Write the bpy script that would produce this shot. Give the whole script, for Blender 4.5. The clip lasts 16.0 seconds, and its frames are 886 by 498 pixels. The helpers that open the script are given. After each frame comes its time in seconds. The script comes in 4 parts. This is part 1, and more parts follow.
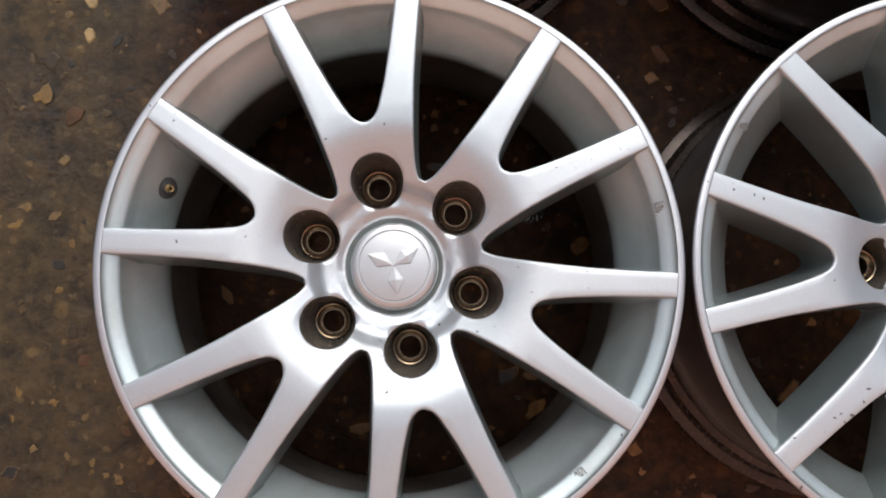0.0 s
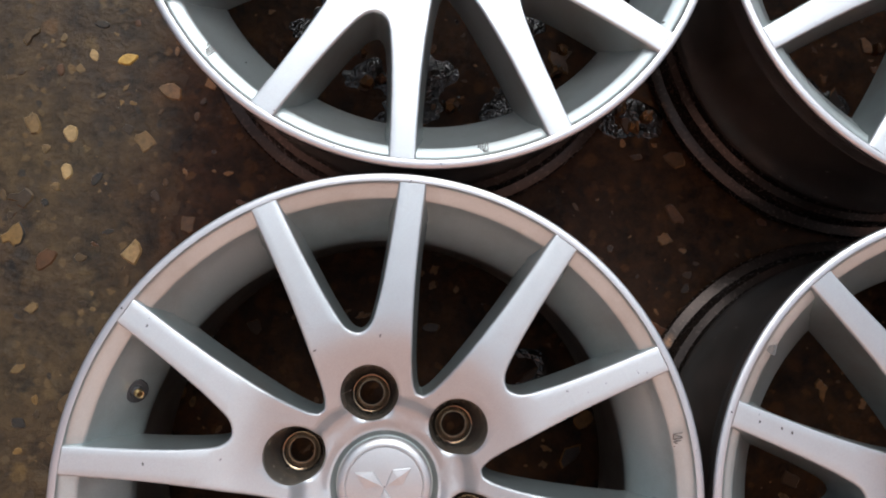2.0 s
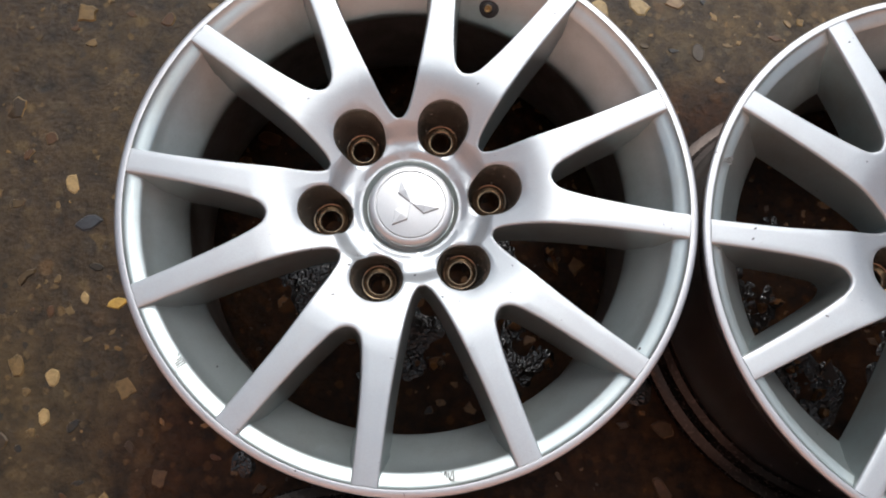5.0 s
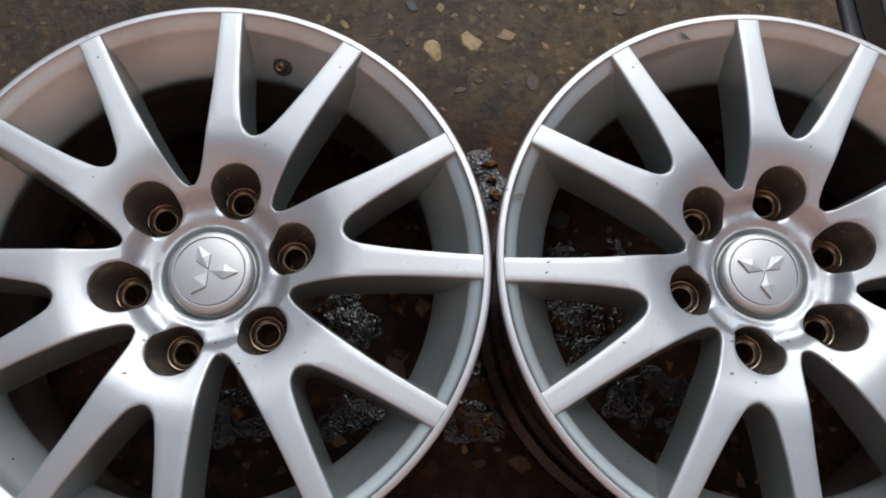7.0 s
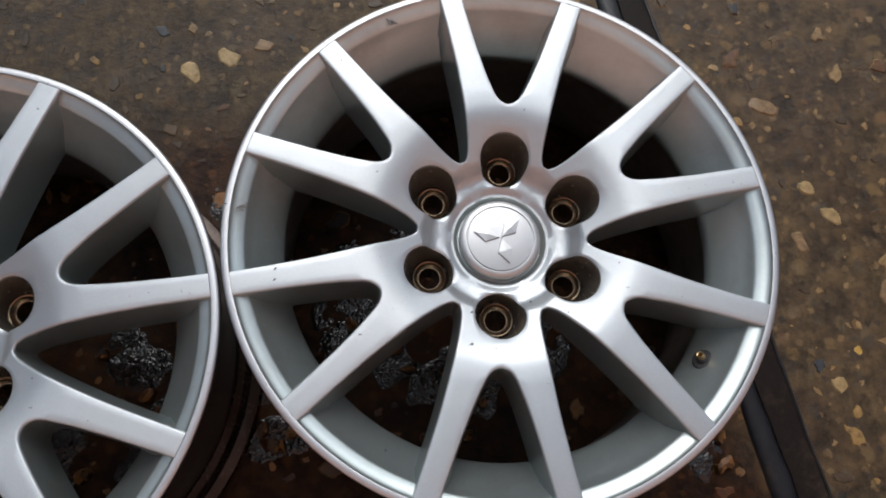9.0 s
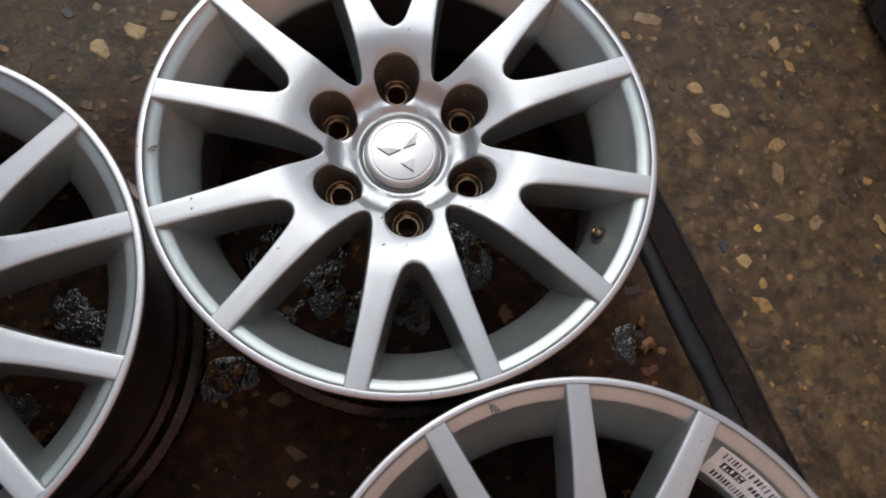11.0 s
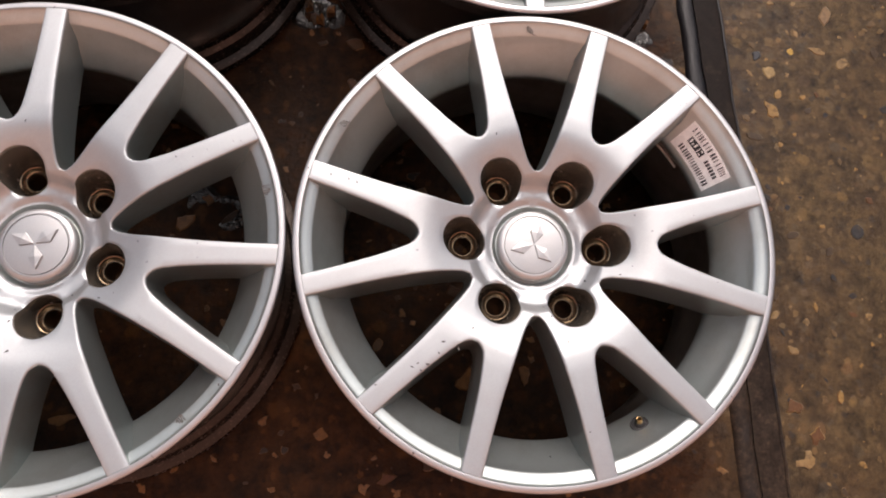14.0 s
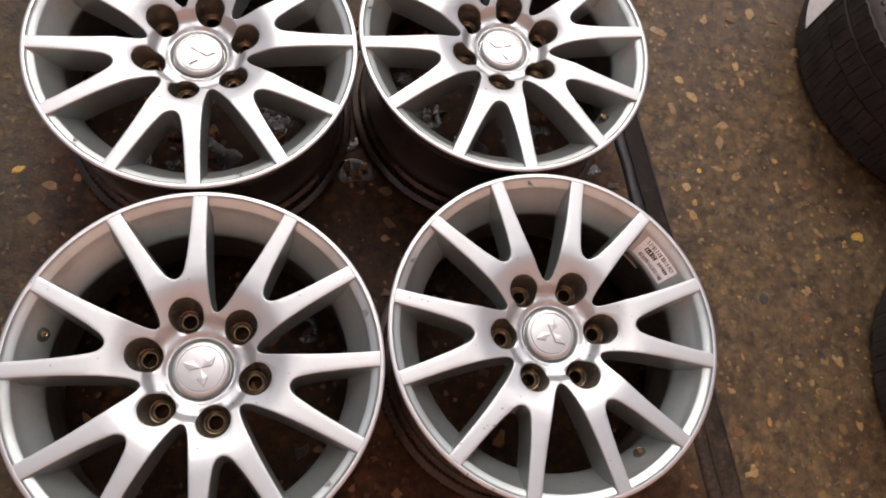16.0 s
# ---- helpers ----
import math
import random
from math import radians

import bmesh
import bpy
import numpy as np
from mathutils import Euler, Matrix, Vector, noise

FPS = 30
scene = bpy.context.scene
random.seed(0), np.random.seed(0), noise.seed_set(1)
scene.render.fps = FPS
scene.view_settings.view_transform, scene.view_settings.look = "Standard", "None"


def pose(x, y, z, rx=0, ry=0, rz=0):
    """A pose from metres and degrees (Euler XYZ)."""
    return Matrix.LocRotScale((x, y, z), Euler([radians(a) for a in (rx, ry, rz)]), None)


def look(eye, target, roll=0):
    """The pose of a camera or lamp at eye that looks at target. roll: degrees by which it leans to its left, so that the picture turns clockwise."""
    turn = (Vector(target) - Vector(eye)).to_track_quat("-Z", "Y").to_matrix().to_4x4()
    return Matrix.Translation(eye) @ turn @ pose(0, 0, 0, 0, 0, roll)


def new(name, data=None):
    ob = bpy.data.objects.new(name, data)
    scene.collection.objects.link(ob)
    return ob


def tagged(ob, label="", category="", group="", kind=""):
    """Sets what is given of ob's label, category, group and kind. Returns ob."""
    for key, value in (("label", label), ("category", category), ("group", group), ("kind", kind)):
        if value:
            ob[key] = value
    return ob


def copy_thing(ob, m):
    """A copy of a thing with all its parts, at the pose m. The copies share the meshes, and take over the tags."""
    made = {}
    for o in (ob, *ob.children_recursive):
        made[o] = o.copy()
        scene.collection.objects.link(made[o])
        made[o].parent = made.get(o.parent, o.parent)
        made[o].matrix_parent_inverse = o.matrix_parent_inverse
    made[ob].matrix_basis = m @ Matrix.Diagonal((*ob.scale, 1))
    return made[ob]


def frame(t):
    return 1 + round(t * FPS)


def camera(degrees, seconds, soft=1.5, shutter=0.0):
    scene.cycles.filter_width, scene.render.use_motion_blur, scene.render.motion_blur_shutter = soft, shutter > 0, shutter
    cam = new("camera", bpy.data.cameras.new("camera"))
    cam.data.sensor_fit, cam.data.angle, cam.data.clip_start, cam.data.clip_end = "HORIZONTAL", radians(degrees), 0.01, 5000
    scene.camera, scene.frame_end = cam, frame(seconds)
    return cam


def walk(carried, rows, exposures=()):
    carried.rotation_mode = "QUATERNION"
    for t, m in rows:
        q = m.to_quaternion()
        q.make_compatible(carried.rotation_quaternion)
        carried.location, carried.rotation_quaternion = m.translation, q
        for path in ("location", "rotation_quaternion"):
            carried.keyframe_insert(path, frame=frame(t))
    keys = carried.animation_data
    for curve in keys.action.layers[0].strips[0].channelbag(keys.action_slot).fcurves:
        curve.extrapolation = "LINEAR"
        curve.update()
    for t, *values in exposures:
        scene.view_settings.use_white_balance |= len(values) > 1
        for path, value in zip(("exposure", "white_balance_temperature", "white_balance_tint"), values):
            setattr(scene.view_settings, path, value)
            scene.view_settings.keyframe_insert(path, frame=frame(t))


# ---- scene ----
FOV = 61.84
cam = camera(FOV, 16.0, soft=1.95)
# seconds, eye in metres, turn in degrees
PATH = [
    (0.0, 0.0190, -0.0433, 0.7846, 5.43, -1.99, 0.27),
    (0.5, 0.0005, 0.0048, 0.7695, 5.46, -2.08, -1.04),
    (1.0, -0.0094, 0.0348, 0.7619, 5.61, -2.51, -0.85),
    (1.5, -0.0031, 0.0714, 0.7545, 6.09, -3.04, 0.69),
    (2.0, 0.0072, 0.1092, 0.7471, 6.83, -3.18, 2.52),
    (2.5, 0.0138, 0.1454, 0.7419, 7.70, -2.86, 3.51),
    (3.0, 0.0217, 0.1817, 0.7350, 8.55, -2.55, 4.32),
    (3.5, 0.0264, 0.2151, 0.7395, 9.54, -2.34, 4.75),
    (4.0, 0.0291, 0.2431, 0.7473, 10.74, -1.93, 5.59),
    (4.2, 0.0272, 0.2515, 0.7515, 11.52, -1.98, 5.88),
    (6.3, 0.1026, 0.3116, 0.7837, 15.68, -1.95, 2.51),
    (6.5, 0.1234, 0.3128, 0.7816, 15.88, -2.07, 1.69),
    (7.0, 0.1797, 0.3111, 0.7779, 15.97, -1.98, -0.50),
    (7.5, 0.2319, 0.3058, 0.7775, 15.82, -1.96, -3.16),
    (8.0, 0.2747, 0.2994, 0.7769, 15.69, -2.62, -6.12),
    (8.5, 0.3158, 0.2969, 0.7775, 16.02, -3.14, -9.26),
    (9.0, 0.3463, 0.2927, 0.7828, 16.72, -3.66, -11.87),
    (9.2, 0.3622, 0.2886, 0.7843, 17.22, -3.53, -13.54),
    (11.3, 0.3689, 0.1595, 0.8100, 16.69, -4.70, -20.00),
    (11.5, 0.3552, 0.1317, 0.8103, 16.22, -5.68, -17.44),
    (12.0, 0.3366, 0.0723, 0.8119, 14.76, -7.41, -10.36),
    (12.5, 0.3446, -0.0016, 0.8109, 14.08, -7.69, -8.22),
    (13.0, 0.3788, -0.0868, 0.7941, 13.33, -8.76, -1.22),
    (13.5, 0.3637, -0.1371, 0.8136, 13.10, -6.96, 0.95),
    (14.0, 0.3092, -0.1603, 0.8748, 12.81, -5.13, -1.14),
    (14.5, 0.2282, -0.1745, 0.9561, 13.55, -5.22, -2.10),
    (15.0, 0.1634, -0.1949, 1.0328, 15.78, -6.19, -3.47),
    (15.5, 0.1393, -0.1990, 1.0951, 18.41, -7.60, -6.72),
    (16.0, 0.1209, -0.1909, 1.1450, 19.79, -9.57, -7.81),
]
walk(cam, [(t, pose(*row)) for t, *row in PATH],
     exposures=[(0.0, -0.07, 5990, 10.5), (2.0, -0.01, 5790, 9), (3.5, 0.13, 5990, 9.5), (7.0, -0.58, 5840, 9.5), (9.0, -0.6, 5840, 9), (11.5, -0.68, 6040, 12), (12.0, -0.66, 6290, 14.5), (12.5, -0.28, 6590, 17), (14.5, -0.19, 6640, 19), (16.0, -0.21, 6590, 18)])

# ---------------------------------------------------------------- light
world = bpy.data.worlds.new("overcast_sky")
scene.world = world
world.use_nodes = True
wn, wl = world.node_tree.nodes, world.node_tree.links
sky = wn.new("ShaderNodeTexSky")
sky.sky_type = "NISHITA"
sky.sun_disc = False
SUN_ELEVATION, SUN_TURN = radians(51), radians(9)
sky.sun_elevation, sky.sun_rotation = SUN_ELEVATION, SUN_TURN
sky.dust_density, sky.air_density, sky.ozone_density = 9.0, 1.0, 0.4
cloud = wn.new("ShaderNodeHueSaturation")
cloud.inputs["Saturation"].default_value = 0.5
wl.new(sky.outputs["Color"], cloud.inputs["Color"])
wl.new(cloud.outputs["Color"], wn["Background"].inputs["Color"])
wn["Background"].inputs["Strength"].default_value = 0.185
sun_data = bpy.data.lights.new("sun", "SUN")
sun_data.energy, sun_data.angle, sun_data.color = 0.52, radians(96), (0.77, 0.935, 1.0)
sun = new("sun", sun_data)
sun_way = Vector((math.sin(SUN_TURN) * math.cos(SUN_ELEVATION), math.cos(SUN_TURN) * math.cos(SUN_ELEVATION), math.sin(SUN_ELEVATION)))
sun.matrix_world = look(sun_way * 6, (0, 0, 0))


# ---------------------------------------------------------------- materials
def material(name):
    m = bpy.data.materials.new(name)
    m.use_nodes = True
    return m, m.node_tree.nodes, m.node_tree.links, m.node_tree.nodes["Principled BSDF"]


def node(nt, kind, **values):
    n = nt.new("ShaderNode" + kind)
    for key, value in values.items():
        n.inputs[key.replace("_", " ")].default_value = value
    return n


def ramp(nt, stops, mode="LINEAR"):
    r = nt.new("ShaderNodeValToRGB")
    r.color_ramp.interpolation = mode
    els = r.color_ramp.elements
    while len(els) < len(stops):
        els.new(0.5)
    for e, (p, c) in zip(els, stops):
        e.position, e.color = p, (*c, 1) if len(c) == 3 else c
    return r


def grey(v):
    return (v, v, v)


def mix(nt, lk, fac, a, b, blend="MIX"):
    m = nt.new("ShaderNodeMix")
    m.data_type, m.blend_type = "RGBA", blend
    for sock, value in ((m.inputs["Factor"], fac), (m.inputs["A"], a), (m.inputs["B"], b)):
        if isinstance(value, bpy.types.NodeSocket):
            lk.new(value, sock)
        else:
            sock.default_value = value if isinstance(value, float) else (*value, 1)
    return m.outputs["Result"]


def metal_paint(name, colour, rough, metal, dirt, chips, brushed=0.0, coat=0.45):
    """Silver wheel paint: flake grain, faint grime in clouds, sparse dark chips."""
    m, nt, lk, b = material(name)
    co = nt.new("ShaderNodeTexCoord").outputs["Object"]
    fine = node(nt, "TexNoise", Scale=900.0, Detail=2.0)
    cloud = node(nt, "TexNoise", Scale=14.0, Detail=6.0, Roughness=0.65)
    chip = node(nt, "TexNoise", Scale=95.0, Detail=3.0, Roughness=0.6)
    for n in (fine, cloud, chip):
        lk.new(co, n.inputs["Vector"])
    grime = ramp(nt, [(0.45, grey(0)), (0.8, grey(1))])
    lk.new(cloud.outputs["Fac"], grime.inputs["Fac"])
    grime_amount = node(nt, "Math")
    grime_amount.operation = "MULTIPLY"
    lk.new(grime.outputs["Color"], grime_amount.inputs[0])
    grime_amount.inputs[1].default_value = dirt
    base = mix(nt, lk, grime_amount.outputs[0], colour, (0.20, 0.155, 0.11))
    flake = ramp(nt, [(0.3, grey(0.93)), (0.7, grey(1.0))])
    lk.new(fine.outputs["Fac"], flake.inputs["Fac"])
    base = mix(nt, lk, 1.0, base, flake.outputs["Color"], "MULTIPLY")
    spots = ramp(nt, [(chips, grey(0)), (chips + 0.015, grey(1))])
    lk.new(chip.outputs["Fac"], spots.inputs["Fac"])
    base = mix(nt, lk, spots.outputs["Color"], base, (0.03, 0.027, 0.025))
    lk.new(base, b.inputs["Base Color"])
    b.inputs["Metallic"].default_value = metal
    b.inputs["Coat Weight"].default_value = coat
    b.inputs["Coat Roughness"].default_value = 0.14
    rr = nt.new("ShaderNodeMapRange")
    lk.new(cloud.outputs["Fac"], rr.inputs["Value"])
    rr.inputs["To Min"].default_value, rr.inputs["To Max"].default_value = rough - 0.07, rough + 0.09
    lk.new(rr.outputs["Result"], b.inputs["Roughness"])
    bump = node(nt, "Bump", Strength=0.04, Distance=0.0005)
    lk.new(fine.outputs["Fac"], bump.inputs["Height"])
    lk.new(bump.outputs["Normal"], b.inputs["Normal"])
    if brushed:
        b.inputs["Anisotropic"].default_value = brushed
        tan = nt.new("ShaderNodeTangent")
        tan.direction_type, tan.axis = "RADIAL", "Z"
        lk.new(tan.outputs["Tangent"], b.inputs["Tangent"])
    return m


def dark_metal(name, colour, rust, rough, metal=0.6, relief=0.15, spread=0.125):
    m, nt, lk, b = material(name)
    co = nt.new("ShaderNodeTexCoord").outputs["Object"]
    cloud = node(nt, "TexNoise", Scale=22.0, Detail=7.0, Roughness=0.7)
    fine = node(nt, "TexNoise", Scale=300.0, Detail=3.0)
    for n in (cloud, fine):
        lk.new(co, n.inputs["Vector"])
    b.inputs["Specular IOR Level"].default_value = 0.25
    r = ramp(nt, [(0.38, colour), (0.62, tuple(0.6 * c for c in colour)), (0.75, rust)])
    lk.new(cloud.outputs["Fac"], r.inputs["Fac"])
    lk.new(r.outputs["Color"], b.inputs["Base Color"])
    b.inputs["Metallic"].default_value = metal
    rr = nt.new("ShaderNodeMapRange")
    lk.new(fine.outputs["Fac"], rr.inputs["Value"])
    rr.inputs["To Min"].default_value, rr.inputs["To Max"].default_value = rough - spread * 0.8, rough + spread * 1.2
    lk.new(rr.outputs["Result"], b.inputs["Roughness"])
    bump = node(nt, "Bump", Strength=relief, Distance=0.001)
    lk.new(fine.outputs["Fac"], bump.inputs["Height"])
    lk.new(bump.outputs["Normal"], b.inputs["Normal"])
    return m


def plain(name, colour, rough=0.5, metal=0.0):
    m, nt, lk, b = material(name)
    co = nt.new("ShaderNodeTexCoord").outputs["Object"]
    n = node(nt, "TexNoise", Scale=160.0, Detail=4.0)
    lk.new(co, n.inputs["Vector"])
    r = ramp(nt, [(0.3, tuple(0.8 * c for c in colour)), (0.7, colour)])
    lk.new(n.outputs["Fac"], r.inputs["Fac"])
    lk.new(r.outputs["Color"], b.inputs["Base Color"])
    b.inputs["Roughness"].default_value, b.inputs["Metallic"].default_value = rough, metal
    return m


FACE = metal_paint("machined_silver_face", (0.385, 0.404, 0.413), 0.42, 0.82, 0.14, 0.712, 0.45)
WALL = metal_paint("silver_paint", (0.445, 0.49, 0.478), 0.33, 0.87, 0.50, 0.76, coat=0.15)
# spoke walls: the silver paint again, made darker to carry their shade
SIDE = metal_paint("shaded_spoke_walls", (0.275, 0.315, 0.31), 0.30, 0.74, 0.65, 0.76)
LIP = metal_paint("polished_lip", (0.42, 0.42, 0.425), 0.35, 0.9, 0.14, 0.72)
CAP = metal_paint("cap_silver", (0.42, 0.42, 0.418), 0.33, 0.8, 0.12, 0.77)
POCKET = dark_metal("grimy_bolt_pocket", (0.235, 0.21, 0.175), (0.11, 0.08, 0.052), 0.20, 0.75, 0.07)
SEAT = dark_metal("bronze_brown_seat", (0.26, 0.195, 0.13), (0.085, 0.058, 0.04), 0.17, 0.9, 0.10)
BARREL = dark_metal("wet_dull_barrel", (0.215, 0.20, 0.185), (0.15, 0.128, 0.105), 0.26, 0.85, 0.01, 0.02)
INNER = dark_metal("dirty_inner_barrel", (0.26, 0.235, 0.21), (0.15, 0.10, 0.07), 0.34, 0.7, 0.05, 0.08)
RUSTY = dark_metal("rusty_flange", (0.045, 0.034, 0.028), (0.21, 0.115, 0.062), 0.24, 0.6, 0.25, 0.08)
RUBBER = plain("black_rubber", (0.018, 0.017, 0.017), 0.6)
BRASS = plain("dull_brass", (0.42, 0.29, 0.13), 0.35, 0.9)
PAPER = plain("label_paper", (0.88, 0.87, 0.86), 0.6)
INK = plain("label_ink", (0.03, 0.03, 0.035), 0.6)


def stain_shade_mask(nt, lk):
    """Where the floor's colour takes in oily dirt and the shade between the wheels, in world metres: 1 inside, 0
    outside, with a ragged edge.
    """
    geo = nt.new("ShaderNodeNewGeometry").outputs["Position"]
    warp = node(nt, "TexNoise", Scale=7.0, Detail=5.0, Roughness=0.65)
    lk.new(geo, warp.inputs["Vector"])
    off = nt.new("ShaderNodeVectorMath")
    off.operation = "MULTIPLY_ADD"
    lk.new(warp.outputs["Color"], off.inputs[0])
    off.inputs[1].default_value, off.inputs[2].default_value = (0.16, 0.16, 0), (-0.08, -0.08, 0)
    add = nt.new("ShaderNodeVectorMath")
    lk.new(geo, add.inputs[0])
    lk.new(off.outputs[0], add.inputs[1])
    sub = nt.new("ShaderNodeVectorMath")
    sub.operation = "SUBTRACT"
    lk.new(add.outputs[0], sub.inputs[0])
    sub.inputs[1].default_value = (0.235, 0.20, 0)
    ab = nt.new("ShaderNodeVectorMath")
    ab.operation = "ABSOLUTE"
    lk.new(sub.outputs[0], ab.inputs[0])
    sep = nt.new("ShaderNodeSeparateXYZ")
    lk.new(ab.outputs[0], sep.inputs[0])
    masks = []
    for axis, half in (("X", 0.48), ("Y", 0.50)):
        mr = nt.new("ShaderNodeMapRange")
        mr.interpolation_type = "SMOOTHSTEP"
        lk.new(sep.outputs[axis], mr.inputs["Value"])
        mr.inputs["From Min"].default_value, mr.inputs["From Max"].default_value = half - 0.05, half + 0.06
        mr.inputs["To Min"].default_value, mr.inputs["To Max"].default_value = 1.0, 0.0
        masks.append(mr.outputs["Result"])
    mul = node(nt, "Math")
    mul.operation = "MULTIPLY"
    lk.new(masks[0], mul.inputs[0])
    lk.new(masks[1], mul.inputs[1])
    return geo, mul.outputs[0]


def floor_tone(nt, lk, geo, col):
    """The floor's colour is darker to the west and lighter towards the east, in ragged clouds."""
    n = node(nt, "TexNoise", Scale=3.5, Detail=5.0, Roughness=0.6)
    lk.new(geo, n.inputs["Vector"])
    sep = nt.new("ShaderNodeSeparateXYZ")
    lk.new(geo, sep.inputs[0])
    add = node(nt, "Math")
    add.operation = "MULTIPLY_ADD"
    lk.new(n.outputs["Fac"], add.inputs[0])
    add.inputs[1].default_value = 0.7
    lk.new(sep.outputs["X"], add.inputs[2])
    r = nt.new("ShaderNodeMapRange")
    r.interpolation_type = "SMOOTHSTEP"
    lk.new(add.outputs[0], r.inputs["Value"])
    r.inputs["From Min"].default_value, r.inputs["From Max"].default_value = 0.10, 1.15
    tone = ramp(nt, [(0.0, (0.37, 0.34, 0.28)), (1.0, (0.68, 0.625, 0.575))])
    lk.new(r.outputs["Result"], tone.inputs["Fac"])
    return mix(nt, lk, 1.0, col, tone.outputs["Color"], "MULTIPLY")


def make_ground_material():
    m, nt, lk, b = material("wet_worn_concrete")
    geo, stain_shade = stain_shade_mask(nt, lk)
    big = node(nt, "TexNoise", Scale=6.0, Detail=6.0, Roughness=0.6)
    mid = node(nt, "TexNoise", Scale=42.0, Detail=9.0, Roughness=0.72)
    grit = node(nt, "TexVoronoi", Scale=150.0, Randomness=1.0)
    specks = node(nt, "TexVoronoi", Scale=85.0, Randomness=1.0)
    fine = node(nt, "TexNoise", Scale=420.0, Detail=3.0)
    for n in (big, mid, grit, fine):
        lk.new(geo, n.inputs["Vector"])
    bent = nt.new("ShaderNodeVectorMath")
    bent.operation = "MULTIPLY_ADD"
    lk.new(mid.outputs["Color"], bent.inputs[0])
    bent.inputs[1].default_value = (0.022, 0.022, 0.0)
    lk.new(geo, bent.inputs[2])
    lk.new(bent.outputs[0], specks.inputs["Vector"])
    base = ramp(nt, [(0.32, (0.040, 0.030, 0.017)), (0.48, (0.098, 0.074, 0.040)), (0.62, (0.150, 0.113, 0.058)), (0.75, (0.21, 0.155, 0.075))])
    lk.new(mid.outputs["Fac"], base.inputs["Fac"])
    tone = ramp(nt, [(0.3, (0.66, 0.56, 0.50)), (0.5, (0.85, 0.80, 0.74)), (0.7, (1.13, 1.12, 1.05))])
    lk.new(big.outputs["Fac"], tone.inputs["Fac"])
    col = mix(nt, lk, 1.0, base.outputs["Color"], tone.outputs["Color"], "MULTIPLY")
    # small aggregate in the paste
    pick = nt.new("ShaderNodeSeparateColor")
    lk.new(specks.outputs["Color"], pick.inputs["Color"])
    some = ramp(nt, [(0.52, grey(0)), (0.56, grey(0.85))])
    lk.new(pick.outputs["Red"], some.inputs["Fac"])
    near = ramp(nt, [(0.30, grey(1)), (0.40, grey(0))])
    lk.new(specks.outputs["Distance"], near.inputs["Fac"])
    where = mix(nt, lk, 1.0, some.outputs["Color"], near.outputs["Color"], "MULTIPLY")
    speck_col = ramp(nt, [(0.0, (0.24, 0.165, 0.07)), (0.4, (0.12, 0.094, 0.06)), (0.7, (0.032, 0.032, 0.032)), (1.0, (0.25, 0.185, 0.09))])
    lk.new(pick.outputs["Green"], speck_col.inputs["Fac"])
    col = mix(nt, lk, where, col, speck_col.outputs["Color"])
    # larger stones that lie just under the paste, and dark wet pits between them
    under = node(nt, "TexVoronoi", Scale=42.0, Randomness=1.0)
    pits = node(nt, "TexNoise", Scale=26.0, Detail=7.0, Roughness=0.75)
    lk.new(bent.outputs[0], under.inputs["Vector"])
    lk.new(bent.outputs[0], pits.inputs["Vector"])
    which = nt.new("ShaderNodeSeparateColor")
    lk.new(under.outputs["Color"], which.inputs["Color"])
    buried = ramp(nt, [(0.50, grey(0)), (0.60, grey(0.75))])
    lk.new(which.outputs["Red"], buried.inputs["Fac"])
    inner = ramp(nt, [(0.26, grey(1)), (0.42, grey(0))])
    lk.new(under.outputs["Distance"], inner.inputs["Fac"])
    stone_at = mix(nt, lk, 1.0, buried.outputs["Color"], inner.outputs["Color"], "MULTIPLY")
    stone_col = ramp(nt, [(0.0, (0.22, 0.155, 0.062)), (0.3, (0.13, 0.105, 0.062)), (0.55, (0.060, 0.052, 0.040)), (0.7, (0.20, 0.125, 0.055)), (0.85, (0.040, 0.041, 0.040)), (1.0, (0.24, 0.18, 0.09))])
    lk.new(which.outputs["Green"], stone_col.inputs["Fac"])
    col = mix(nt, lk, stone_at, col, stone_col.outputs["Color"])
    dark = ramp(nt, [(0.36, grey(0.34)), (0.50, grey(1.0)), (0.68, grey(1.18))])
    lk.new(pits.outputs["Fac"], dark.inputs["Fac"])
    col = mix(nt, lk, 1.0, col, dark.outputs["Color"], "MULTIPLY")
    # one dark tint for the oily dirt and the shade among the wheels
    soaked_shaded = mix(nt, lk, 1.0, col, (0.30, 0.17, 0.115), "MULTIPLY")
    col = floor_tone(nt, lk, geo, col)
    col = mix(nt, lk, stain_shade, col, soaked_shaded)
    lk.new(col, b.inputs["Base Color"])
    wet = ramp(nt, [(0.35, grey(0.28)), (0.65, grey(0.62))])
    lk.new(big.outputs["Fac"], wet.inputs["Fac"])
    lk.new(mix(nt, lk, stain_shade, wet.outputs["Color"], grey(0.24)), b.inputs["Roughness"])
    lk.new(mix(nt, lk, stain_shade, grey(0.22), grey(0.10)), b.inputs["Specular IOR Level"])
    h0 = node(nt, "Bump", Strength=0.5, Distance=0.006)
    lk.new(pits.outputs["Fac"], h0.inputs["Height"])
    h1 = node(nt, "Bump", Strength=0.5, Distance=0.004)
    lk.new(mid.outputs["Fac"], h1.inputs["Height"])
    lk.new(h0.outputs["Normal"], h1.inputs["Normal"])
    h2 = node(nt, "Bump", Strength=0.35, Distance=0.0015)
    lk.new(grit.outputs["Distance"], h2.inputs["Height"])
    lk.new(h1.outputs["Normal"], h2.inputs["Normal"])
    h3 = node(nt, "Bump", Strength=0.25, Distance=0.0008)
